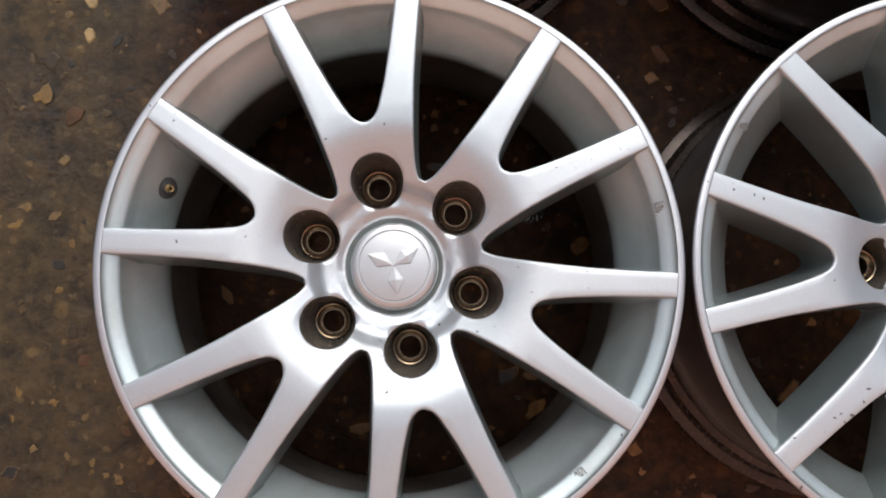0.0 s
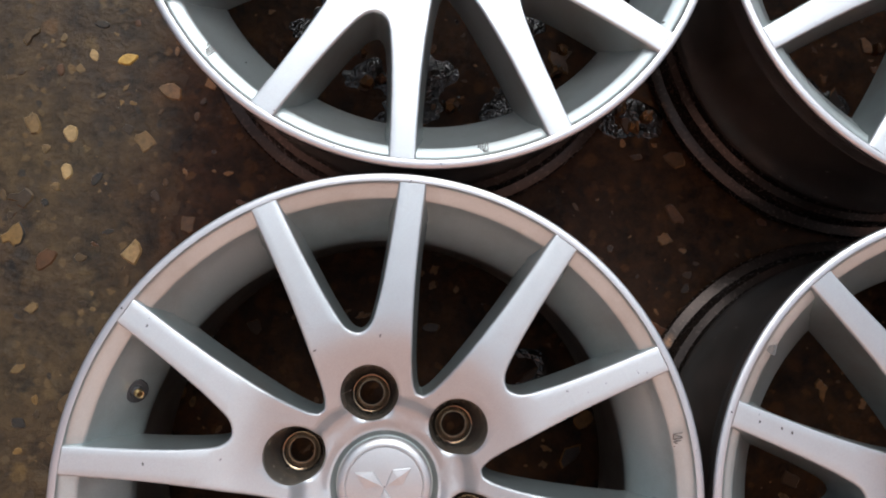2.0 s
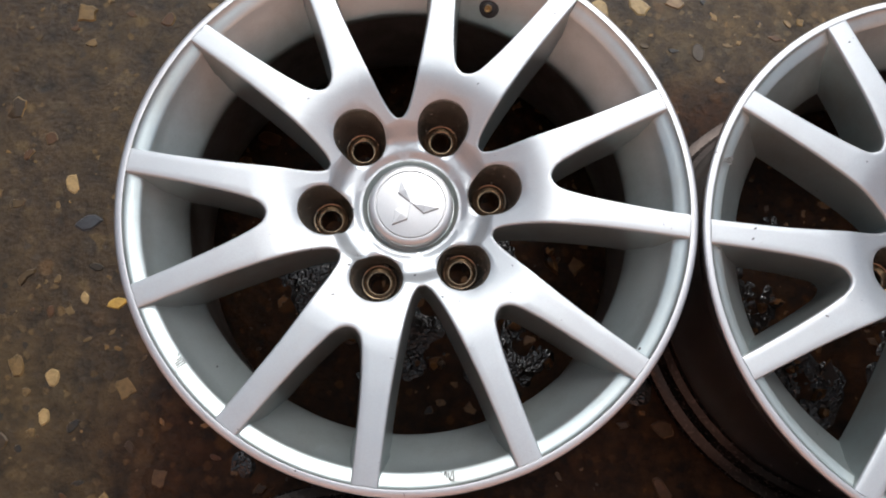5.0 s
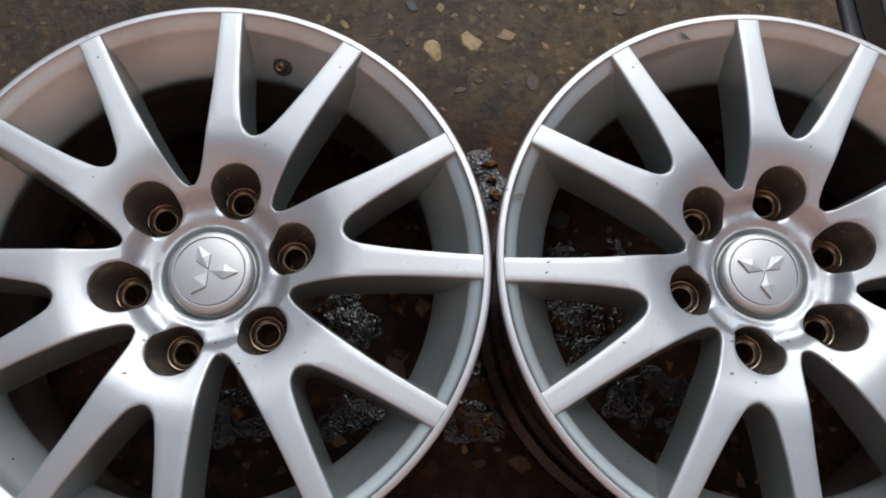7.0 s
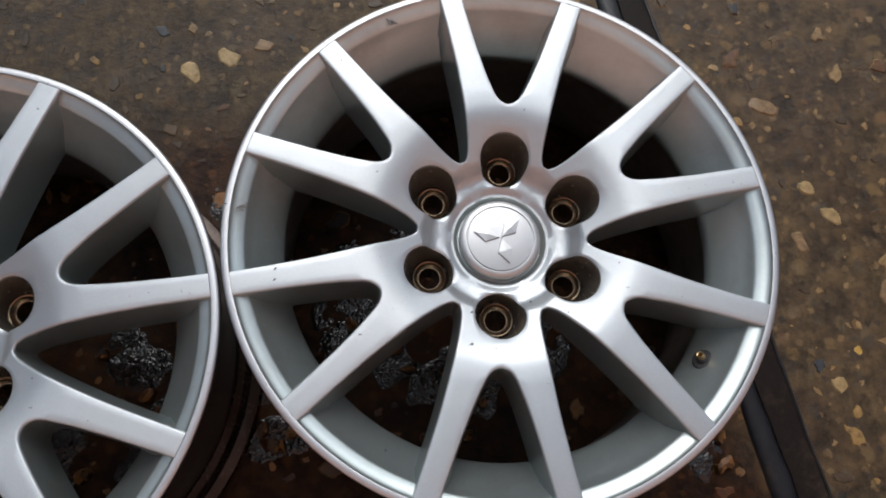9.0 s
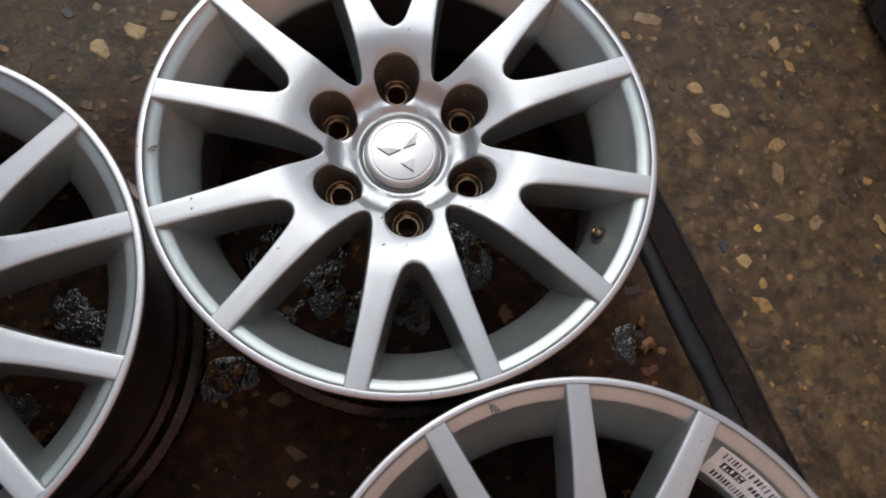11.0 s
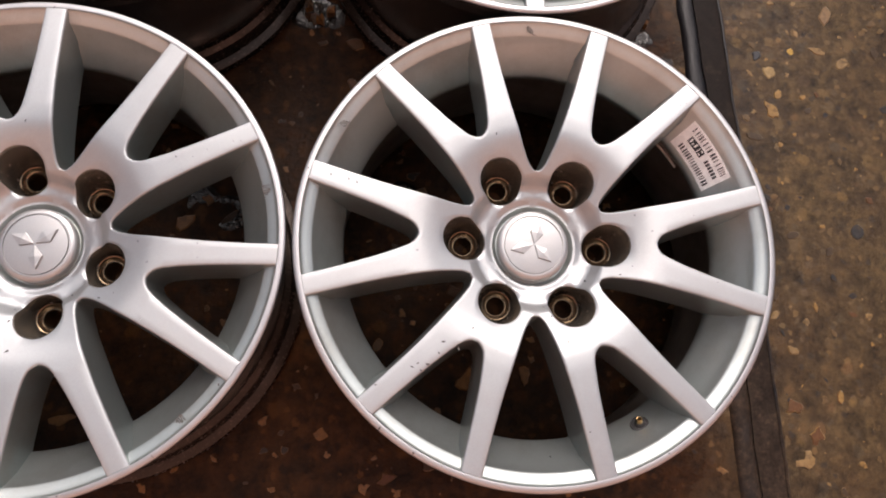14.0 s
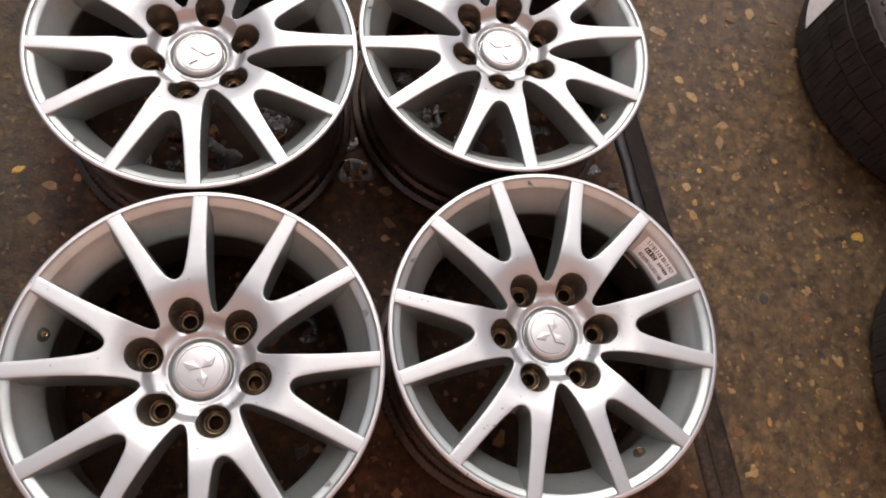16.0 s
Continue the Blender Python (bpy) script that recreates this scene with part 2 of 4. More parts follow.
    lk.new(fine.outputs["Fac"], h3.inputs["Height"])
    lk.new(h2.outputs["Normal"], h3.inputs["Normal"])
    lk.new(h3.outputs["Normal"], b.inputs["Normal"])
    return m


def film(nt, lk, geo):
    """Where cement film still covers the stones."""
    n = node(nt, "TexNoise", Scale=85.0, Detail=4.0, Roughness=0.7)
    lk.new(geo, n.inputs["Vector"])
    r = ramp(nt, [(0.53, grey(0)), (0.68, grey(0.72))])
    lk.new(n.outputs["Fac"], r.inputs["Fac"])
    return r.outputs["Color"]


def make_stone_material(name, island):
    """Worn aggregate: ochre, tan, brown and a few blue-grey pebbles, darker where oily dirt and painted shade lie on
    the floor.
    """
    m, nt, lk, b = material(name)
    geo, stain_shade = stain_shade_mask(nt, lk)
    if island:
        rnd = nt.new("ShaderNodeNewGeometry").outputs["Random Per Island"]
    else:
        rnd = nt.new("ShaderNodeObjectInfo").outputs["Random"]
    tint = ramp(nt, [(0.0, (0.36, 0.24, 0.09)), (0.16, (0.16, 0.115, 0.06)), (0.34, (0.30, 0.22, 0.11)),
                     (0.52, (0.085, 0.064, 0.042)), (0.68, (0.33, 0.235, 0.11)), (0.80, (0.16, 0.085, 0.04)), (0.88, (0.045, 0.047, 0.050)), (0.975, (0.26, 0.17, 0.05))], "CONSTANT")
    lk.new(rnd, tint.inputs["Fac"])
    n = node(nt, "TexNoise", Scale=160.0, Detail=5.0, Roughness=0.7)
    lk.new(geo, n.inputs["Vector"])
    v = ramp(nt, [(0.3, grey(0.6)), (0.7, grey(1.2))])
    lk.new(n.outputs["Fac"], v.inputs["Fac"])
    col = mix(nt, lk, 1.0, tint.outputs["Color"], v.outputs["Color"], "MULTIPLY")
    col = mix(nt, lk, film(nt, lk, geo), col, (0.090, 0.068, 0.037))
    soaked_shaded = mix(nt, lk, 1.0, col, (0.48, 0.31, 0.22), "MULTIPLY")
    col = floor_tone(nt, lk, geo, col)
    lk.new(mix(nt, lk, stain_shade, col, soaked_shaded), b.inputs["Base Color"])
    b.inputs["Roughness"].default_value = 0.4
    b.inputs["Specular IOR Level"].default_value = 0.22
    bump = node(nt, "Bump", Strength=0.4, Distance=0.001)
    lk.new(n.outputs["Fac"], bump.inputs["Height"])
    lk.new(bump.outputs["Normal"], b.inputs["Normal"])
    return m


def make_pebble_tint(name, colour):
    m, nt, lk, b = material(name)
    geo, stain_shade = stain_shade_mask(nt, lk)
    n = node(nt, "TexNoise", Scale=140.0, Detail=5.0, Roughness=0.7)
    lk.new(geo, n.inputs["Vector"])
    v = ramp(nt, [(0.3, tuple(0.55 * c for c in colour)), (0.7, tuple(1.15 * c for c in colour))])
    lk.new(n.outputs["Fac"], v.inputs["Fac"])
    worn = mix(nt, lk, film(nt, lk, geo), v.outputs["Color"], tuple(0.45 * c for c in colour))
    dark = mix(nt, lk, 1.0, worn, (0.50, 0.33, 0.27), "MULTIPLY")
    lk.new(mix(nt, lk, stain_shade, worn, dark), b.inputs["Base Color"])
    b.inputs["Roughness"].default_value = 0.4
    b.inputs["Specular IOR Level"].default_value = 0.22
    bump = node(nt, "Bump", Strength=0.4, Distance=0.001)
    lk.new(n.outputs["Fac"], bump.inputs["Height"])
    lk.new(bump.outputs["Normal"], b.inputs["Normal"])
    return m


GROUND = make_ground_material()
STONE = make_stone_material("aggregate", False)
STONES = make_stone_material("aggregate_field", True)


# ---------------------------------------------------------------- mesh helpers
def finish(name, bm, mat, smooth=True, angle=40):
    bmesh.ops.recalc_face_normals(bm, faces=bm.faces[:])
    me = bpy.data.meshes.new(name)
    bm.to_mesh(me)
    bm.free()
    me.materials.append(mat)
    if smooth:
        me.shade_smooth()
        me.set_sharp_from_angle(angle=radians(angle))
    return me


def part(name, bm, mat, parent, label="", m=None, smooth=True, angle=40):
    ob = new(name, finish(name, bm, mat, smooth, angle))
    ob.parent = parent
    if m is not None:
        ob.matrix_basis = m
    if label:
        tagged(ob, label)
    return ob


def lathe(profile, steps=144, closed=False):
    """Turns (radius, height) pairs round z."""
    bm = bmesh.new()
    rings = []
    for k in range(steps):
        a = 2 * math.pi * k / steps
        rings.append([bm.verts.new((r * math.cos(a), r * math.sin(a), z)) for r, z in profile])
    n = len(profile)
    for k in range(steps):
        p, q = rings[k], rings[(k + 1) % steps]
        for i in range(n if closed else n - 1):
            bm.faces.new((p[i], q[i], q[(i + 1) % n], p[(i + 1) % n]))
    return bm


def disc_prism(bm, outline, z0, z1, bevel=0.0):
    """A flat plate with the given outline, from z0 to z1; its top drawn in by bevel."""
    cx = sum(p[0] for p in outline) / len(outline)
    cy = sum(p[1] for p in outline) / len(outline)
    low = [bm.verts.new((x, y, z0)) for x, y in outline]
    top = []
    for x, y in outline:
        d = math.hypot(x - cx, y - cy) or 1
        k = max(0.0, 1 - bevel / d)
        top.append(bm.verts.new((cx + (x - cx) * k, cy + (y - cy) * k, z1)))
    n = len(outline)
    for i in range(n):
        bm.faces.new((low[i], low[(i + 1) % n], top[(i + 1) % n], top[i]))
    bm.faces.new(top)
    bm.faces.new(low[::-1])


def box(bm, x0, x1, y0, y1, z0, z1, m=Matrix.Identity(4)):
    vs = [bm.verts.new(m @ Vector((x, y, z))) for z in (z0, z1) for y in (y0, y1) for x in (x0, x1)]
    for f in ((0, 2, 3, 1), (4, 5, 7, 6), (0, 1, 5, 4), (2, 6, 7, 3), (0, 4, 6, 2), (1, 3, 7, 5)):
        bm.faces.new([vs[i] for i in f])


# ---------------------------------------------------------------- ground
def make_ground():
    bm = bmesh.new()
    s = [-400, -40, -6, -2, 0, 1.5, 4, 40, 400]
    g = [[bm.verts.new((x, y, 0)) for x in s] for y in s]
    for j in range(len(s) - 1):
        for i in range(len(s) - 1):
            bm.faces.new((g[j][i], g[j][i + 1], g[j + 1][i + 1], g[j + 1][i]))
    return tagged(new("ground", finish("ground", bm, GROUND, False)), "wet worn concrete floor with exposed pebbles, oily dirt staining and painted-in shade between the wheels", "floor", kind="structure")


ground = make_ground()

# ---------------------------------------------------------------- an unseen wall, added behind the camera to bounce pink light
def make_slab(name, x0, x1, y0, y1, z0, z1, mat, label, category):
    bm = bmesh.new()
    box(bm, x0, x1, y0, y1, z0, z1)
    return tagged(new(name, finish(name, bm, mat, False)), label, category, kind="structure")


BOUNCE = plain("pinkish_bounce", (0.90, 0.54, 0.43), 0.85)
make_slab("bounce_wall_south", -7.0, 8.0, -1.95, -1.7, 0.0, 11.5, BOUNCE, "unseen plain pinkish wall added to bounce warm light", "wall")

# ---------------------------------------------------------------- the alloy wheel
LUG_R, MOUTH_R, MOUTH = 0.0675, 0.0692, 0.0212
WIDE = [(64, 32.2), (70, 31), (78, 31.3), (90, 32.8), (105, 35.5), (125, 39.6), (150, 45.3), (180, 53.3), (200, 59), (213.2, 62.8)]
NARROW = [(124, 13.8), (142, 21.5), (165, 29.8), (185, 36.4), (204, 42.4), (217.4, 46.4)]
CROTCH = [(112.5, 0), (113.3, 3.4), (115.2, 6.9), (118.6, 10.5)]
RIDGE = ((0.0, 0.180), (0.042, 0.1795), (0.047, 0.1825), (0.057, 0.1835), (0.0605, 0.1865), (0.0645, 0.1945), (0.068, 0.1975), (0.08, 0.2020),
         (0.10, 0.2092), (0.106, 0.2110), (0.112, 0.2122), (0.125, 0.2133), (0.15, 0.2141), (0.19, 0.2147), (0.2226, 0.215), (0.30, 0.215))
BACK = 0.168


def face_height(x, y):
    r = math.hypot(x, y)
    return float(np.interp(r, [p[0] for p in RIDGE], [p[1] for p in RIDGE]))


def spoke_outline():
    """One Y-shaped spoke, along +x, in metres: the upper half of its edges."""
    wide = [(u / 1000, v / 1000) for u, v in WIDE]
    narrow = [(u / 1000, v / 1000) for u, v in NARROW]
    crotch = [(u / 1000, v / 1000) for u, v in CROTCH]
    return wide, narrow, crotch


def inside_rim(x, y, z):
    """Draws a point in until it lies within the rim's inner slope."""
    most = float(np.interp(z, [0.1600, 0.1685, 0.1705, 0.2030, 0.2075, 0.2118, 0.2150], [0.1838, 0.1842, 0.1850, 0.2090, 0.2125, 0.2205, 0.2226])) + 0.0012
    k = min(1.0, most / math.hypot(x, y))
    return (x * k, y * k, z)


def edge_wall(bm, sides, line):
    """A rounded edge and a drafted wall that falls from the face's edge into the opening. line: points of the edge, the opening to its left."""
    n = len(line)
    rows = []
    for i, (x, y) in enumerate(line):
        a, b = line[max(0, i - 1)], line[min(n - 1, i + 1)]
        tx, ty = b[0] - a[0], b[1] - a[1]
        d = math.hypot(tx, ty)
        nx, ny = -ty / d, tx / d
        r = math.hypot(x, y)
        flare = min(1.0, max(0.0, (r - 0.178) / 0.040)) ** 2 * 0.013
        z = face_height(x, y)
        row = []
        for out, down in ((0, 0), (0.0006, 0.0002), (0.0012, 0.0008), (0.0016, 0.0022), (0.0021, 0.006), (0.0026 + flare * 0.25, 0.014), (0.0040 + flare * 0.7, 0.028), (0.0055 + flare, None)):
            zz = BACK if down is None else max(z - down, BACK + 0.001)
            row.append(inside_rim(x + nx * out, y + ny * out, zz))
        rows.append(row)
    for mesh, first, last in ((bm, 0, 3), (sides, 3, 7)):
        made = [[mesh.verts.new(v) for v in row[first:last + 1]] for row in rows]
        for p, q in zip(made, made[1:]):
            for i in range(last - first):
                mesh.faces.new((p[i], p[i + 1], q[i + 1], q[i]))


def refine(line, n):
    """n points evenly along a smooth line through the points."""
    pts = [Vector((*p, 0)) for p in line]
    out = []
    for i in range(len(pts) - 1):
        p0, p1, p2, p3 = pts[max(0, i - 1)], pts[i], pts[i + 1], pts[min(len(pts) - 1, i + 2)]
        for k in range(8):
            t = k / 8
            out.append(0.5 * (2 * p1 + (p2 - p0) * t + (2 * p0 - 5 * p1 + 4 * p2 - p3) * t * t + (3 * p1 - p0 - 3 * p2 + p3) * t ** 3))
    out.append(pts[-1])
    length = [0.0]
    for a, b in zip(out, out[1:]):
        length.append(length[-1] + (b - a).length)
    res = []
    for k in range(n):
        s = length[-1] * k / (n - 1)
        res.append((float(np.interp(s, length, [p.x for p in out])), float(np.interp(s, length, [p.y for p in out]))))
    return res


def turn2(p, a, flip=False):
    x, y = p[0], -p[1] if flip else p[1]
    return (x * math.cos(a) - y * math.sin(a), x * math.sin(a) + y * math.cos(a))


def make_spider():
    """The six Y spokes and the hub plate as one casting: the face in one mesh, the painted walls and back in another."""
    bm, sides = bmesh.new(), bmesh.new()
    wide, narrow, crotch = spoke_outline()
    n_arm = 44
    # arm edges, row by row
    w_arm = refine([p for p in ([(0.124, 0.0394)] + [p for p in wide if p[0] > 0.1245])], n_arm)
    w_line = [p for p in refine(wide, 60) if p[0] < 0.1235] + w_arm
    n_arm_line = refine(narrow, n_arm)
    crotch_line = refine(crotch + [narrow[0]], 7)
    for k in range(6):
        a = radians(60 * k)
        for flip in (False, True):
            for i in range(n_arm - 1):
                for j in range(4):
                    quad = []
                    for ii, jj in ((i, j), (i + 1, j), (i + 1, j + 1), (i, j + 1)):
                        w, n = w_arm[ii], n_arm_line[ii]
                        t = jj / 4
                        x, y = turn2((n[0] + (w[0] - n[0]) * t, n[1] + (w[1] - n[1]) * t), a, flip)
                        quad.append(bm.verts.new((x, y, face_height(x, y))))
                    bm.faces.new(quad)
            # the hub's share: rings from the bolt pocket out to the edges
            edge = [(0.112500, 0.0)] + crotch_line[1:]
            edge += [(0.124, 0.0138 + (0.0394 - 0.0138) * j / 4) for j in range(1, 5)]
            hubside = [p for p in w_line if p[0] < 0.1235][::-1]
            edge += hubside
            edge += [(0.0620, 0.0335), (0.0612, 0.0353)]
            for s in range(1, 7):
                r = 0.0707 + (0.040 - 0.0707) * s / 6
                edge.append((r * math.cos(radians(30)), r * math.sin(radians(30))))
            for s in range(1, 9):
                g = radians(30 * (1 - s / 8))
                edge.append((0.040 * math.cos(g), 0.040 * math.sin(g)))
            rings = 9
            grid = []
            for p in edge:
                d = math.atan2(p[1], p[0] - MOUTH_R)
                q = (MOUTH_R + MOUTH * math.cos(d), MOUTH * math.sin(d))
                col = []
                for s in range(rings + 1):
                    t = s / rings
                    x, y = turn2((q[0] + (p[0] - q[0]) * t, q[1] + (p[1] - q[1]) * t), a, flip)
                    col.append(bm.verts.new((x, y, face_height(x, y) - (0.0009 if s == 0 else 0))))
                grid.append(col)
            for c, d in zip(grid, grid[1:]):
                for s in range(rings):
                    bm.faces.new((c[s], c[s + 1], d[s + 1], d[s]))
        # walls of the narrow window inside this Y, and of the wide one beyond it
        nl = n_arm_line[::-1] + crotch_line[::-1][1:]
        loop = [turn2(p, a) for p in nl] + [turn2(p, a, True) for p in nl[::-1][1:]]
        edge_wall(bm, sides, loop)
        wl_ = [(0.0612, 0.0353), (0.0620, 0.0335)] + w_line
        nxt = radians(60 * (k + 1))
        loop = [turn2(p, a) for p in wl_[::-1]] + [turn2(p, nxt, True) for p in wl_[1:]]
        edge_wall(bm, sides, loop[::-1])
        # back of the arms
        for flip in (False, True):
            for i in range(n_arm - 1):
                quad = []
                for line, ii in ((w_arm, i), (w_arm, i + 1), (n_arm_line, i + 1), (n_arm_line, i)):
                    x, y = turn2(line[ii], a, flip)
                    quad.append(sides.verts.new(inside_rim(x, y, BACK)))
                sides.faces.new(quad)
    for mesh in (bm, sides):
        bmesh.ops.remove_doubles(mesh, verts=mesh.verts[:], dist=0.00012)
        bmesh.ops.dissolve_degenerate(mesh, dist=0.00002, edges=mesh.edges[:])
    return bm, sides


def make_pocket():
    """A bolt pocket, its mouth following the face, seen from its own middle."""
    bm = bmesh.new()
    steps = 36
    rows = []
    for k in range(steps):
        d = 2 * math.pi * k / steps
        c, s = math.cos(d), math.sin(d)
        z = face_height(MOUTH_R + MOUTH * c, MOUTH * s) - 0.0009
        shift = MOUTH_R - LUG_R
        prof = [(MOUTH, z, 1), (MOUTH - 0.0007, z - 0.0010, 1), (MOUTH - 0.0012, z - 0.0030, 1), (0.0186, min(z - 0.006, 0.181), 0.7), (0.0166, 0.169, 0.2), (0.0156, 0.1645, 0), (0.0140, 0.1625, 0)]
        rows.append([bm.verts.new((r * c + shift * g, r * s, zz)) for r, zz, g in prof])
    for p, q in zip(rows, rows[1:] + rows[:1]):
        for i in range(len(p) - 1):
            bm.faces.new((p[i], p[i + 1], q[i + 1], q[i]))
    return bm


def make_seat():
    return lathe([(0.0150, 0.1630), (0.0147, 0.1668), (0.0141, 0.1680), (0.0133, 0.1676), (0.0128, 0.1660), (0.0110, 0.1638), (0.0103, 0.1634), (0.0099, 0.1640), (0.0094, 0.1640), (0.0089, 0.1630), (0.0086, 0.1600), (0.0084, 0.135), (0.0100, 0.135), (0.0150, 0.150)], 40, True)


def make_hub_ring():
    """The well round the cap and the hub's bore behind it."""
    return lathe([(0.0405, 0.1797), (0.0392, 0.1785), (0.0375, 0.1755), (0.0362, 0.174), (0.034, 0.174), (0.030, 0.172), (0.030, 0.130), (0.050, 0.130), (0.052, 0.150), (0.052, 0.166)], 96)


def make_cap():
    bm = lathe([(0.0352, 0.1725), (0.0352, 0.1800), (0.0346, 0.1826), (0.0335, 0.1838), (0.0302, 0.1846), (0.0294, 0.1846), (0.0291, 0.1832), (0.0284, 0.1832),
                (0.0280, 0.1847), (0.020, 0.1856), (0.010, 0.1860), (0.0004, 0.1861)], 96)
    return bm


def make_emblem():
    """Three raised lozenges that meet in the middle."""
    bm = bmesh.new()
    for k in range(3):
        a = radians(120 * k)
        pts = [turn2(p, a) for p in ((0.0007, 0), (0.0120, 0.0068), (0.0238, 0), (0.0120, -0.0068))]
        low = [bm.verts.new((x, y, 0.1850)) for x, y in pts]
        cx, cy = sum(p[0] for p in pts) / 4, sum(p[1] for p in pts) / 4
        mid = [bm.verts.new((cx + (x - cx) * 0.92, cy + (y - cy) * 0.92, 0.1879)) for x, y in pts]
        top = bm.verts.new((cx, cy, 0.1886))
        for i in range(4):
            j = (i + 1) % 4
            bm.faces.new((low[i], low[j], mid[j], mid[i]))
            bm.faces.new((mid[i], mid[j], top))
    return bm


def make_casting_mark(rng, length):
    """Raised foundry strokes, too small to read: uprights, slants and feet, darker than the rim round them."""
    bm = bmesh.new()
    n = 3
    pitch = length / n
    for k in range(n):
        x = -length / 2 + pitch * (k + 0.5)
        h, w = rng.uniform(0.0030, 0.0036), pitch * 0.34
        for lean, dx in ((0.0, -w), (rng.choice((-0.45, 0.0, 0.45)), 0.0), (0.0, w)):
            box(bm, -0.0003, 0.0003, -h, h, 0, 0.0006, Matrix.Translation((x + dx, 0, 0)) @ Matrix.Rotation(lean, 4, "Z"))
        side = rng.choice((-1, 1))
        box(bm, x - w, x + w, side * h - 0.0003, side * h + 0.0003, 0, 0.0006)
    return bm


MARK = plain("dark_grey_relief", (0.15, 0.14, 0.13), 0.5, 0.4)
SHELF = [(0.2226, 0.2150), (0.2220, 0.2137), (0.2211, 0.2124), (0.2196, 0.2113), (0.2175, 0.2103), (0.2126, 0.2081), (0.2112, 0.2068), (0.2104, 0.2056), (0.2090, 0.2030),
         (0.2040, 0.1962), (0.1960, 0.1854), (0.1880, 0.1746), (0.1853, 0.1708), (0.1845, 0.1690), (0.1843, 0.1668), (0.1850, 0.1645)]
OUTSIDE = [(0.2286, 0.2130), (0.2288, 0.2085), (0.2275, 0.2055), (0.2235, 0.2035), (0.2190, 0.2015), (0.2180, 0.1960), (0.2178, 0.1840), (0.2190, 0.1800), (0.2150, 0.1740), (0.2000, 0.1660),
           (0.1960, 0.1580), (0.1955, 0.1000), (0.1975, 0.0700), (0.2040, 0.0560), (0.2075, 0.0510), (0.2085, 0.0450), (0.2060, 0.0405), (0.2075, 0.0340), (0.2140, 0.0300),
           (0.2165, 0.0220), (0.2180, 0.0150), (0.2240, 0.0135), (0.2275, 0.0120), (0.2288, 0.0070), (0.2280, 0.0020), (0.2255, 0.0), (0.2225, 0.0015)]
INSIDE = [(0.2190, 0.0100), (0.2110, 0.0220), (0.2040, 0.0400), (0.1930, 0.0620), (0.1905, 0.1000), (0.1905, 0.1500), (0.1890, 0.1590), (0.1850, 0.1645)]


def make_wheel(rng):
    root = new("alloy_wheel")
    face, sides = make_spider()
    part("spokes", face, FACE, root, "brushed silver spoke face with six forked arms", angle=35)
    part("spoke_sides", sides, SIDE, root, "silver spoke walls, their shade painted in as darker grey", angle=35)
    part("rim_lip", lathe([(0.2226, 0.2150), (0.2236, 0.2152), (0.2262, 0.2151), (0.2276, 0.2147), (0.2284, 0.2140), (0.2286, 0.2130)]), LIP, root, "bright machined lip")
    part("rim_well", lathe(SHELF), WALL, root, "silver painted inner slope of the rim", angle=24)
    part("barrel", lathe(OUTSIDE[:16] + [(0.2062, 0.0420)]), BARREL, root, "dull wet brown-grey barrel", angle=50)
    part("inner_barrel", lathe(INSIDE), INNER, root, "dark dirty inside of the barrel", angle=50)
    part("rim_flange", lathe([(0.2062, 0.0420)] + OUTSIDE[16:] + INSIDE[:1]), RUSTY, root, "rust-stained bead seat and flange", angle=40)
    part("hub_ring", make_hub_ring(), WALL, root)
    cap = part("center_cap", make_cap(), CAP, root, "round silver cap with a raised emblem")
    part("emblem", make_emblem(), CAP, cap, smooth=False)
    pocket = finish("bolt_pocket", make_pocket(), POCKET)
    seat = finish("seat_ring", make_seat(), SEAT)
    for k in range(6):
        a = radians(60 * k)
        p = new("bolt_pocket", pocket)
        p.parent = root
        p.matrix_basis = Matrix.Rotation(a, 4, "Z") @ Matrix.Translation((LUG_R, 0, 0))
        if k == 0:
            tagged(p, "grimy brown bolt hole")
        s = new("seat_ring", seat)
        s.parent = p
    return root


def make_valve():
    """A snap-in valve: rubber collar and brass stem with a hollow end, standing along +z."""
    stem = lathe([(0.0001, 0.003), (0.0014, 0.003), (0.0017, 0.0092), (0.0026, 0.0096), (0.0031, 0.0088), (0.0031, 0.0020), (0.0033, 0.0)], 20)
    collar = lathe([(0.0090, -0.009), (0.0090, 0.0002), (0.0083, 0.0012), (0.0066, 0.0016), (0.0050, 0.0018), (0.0044, 0.0046), (0.0034, 0.0052)], 24)
    return collar, stem


def slope_point(r_angle, s, lift):
    """A point on the rim's inner slope: turn in degrees, way up the slope 0 to 1, height off the paint."""
    r0, z0, r1, z1 = 0.1853, 0.1708, 0.2090, 0.2030
    d = math.hypot(r1 - r0, z1 - z0)
    nr, nz = -(z1 - z0) / d, (r1 - r0) / d
    r, z = r0 + (r1 - r0) * s + nr * lift, z0 + (z1 - z0) * s + nz * lift
    a = radians(r_angle)
    return Vector((r * math.cos(a), r * math.sin(a), z))


def patch(bm, a0, a1, s0, s1, lift, steps=8):
    """A thin curved sheet on the slope."""
    rows = []
    for k in range(steps + 1):
        a = a0 + (a1 - a0) * k / steps
        rows.append([bm.verts.new(slope_point(a, s, h)) for s, h in ((s0, 0.0), (s0, lift), (s1, lift), (s1, 0.0))])
    for p, q in zip(rows, rows[1:]):
        for i in range(3):
            bm.faces.new((p[i], q[i], q[i + 1], p[i + 1]))
    for row in (rows[0], rows[-1]):
        bm.faces.new(row)


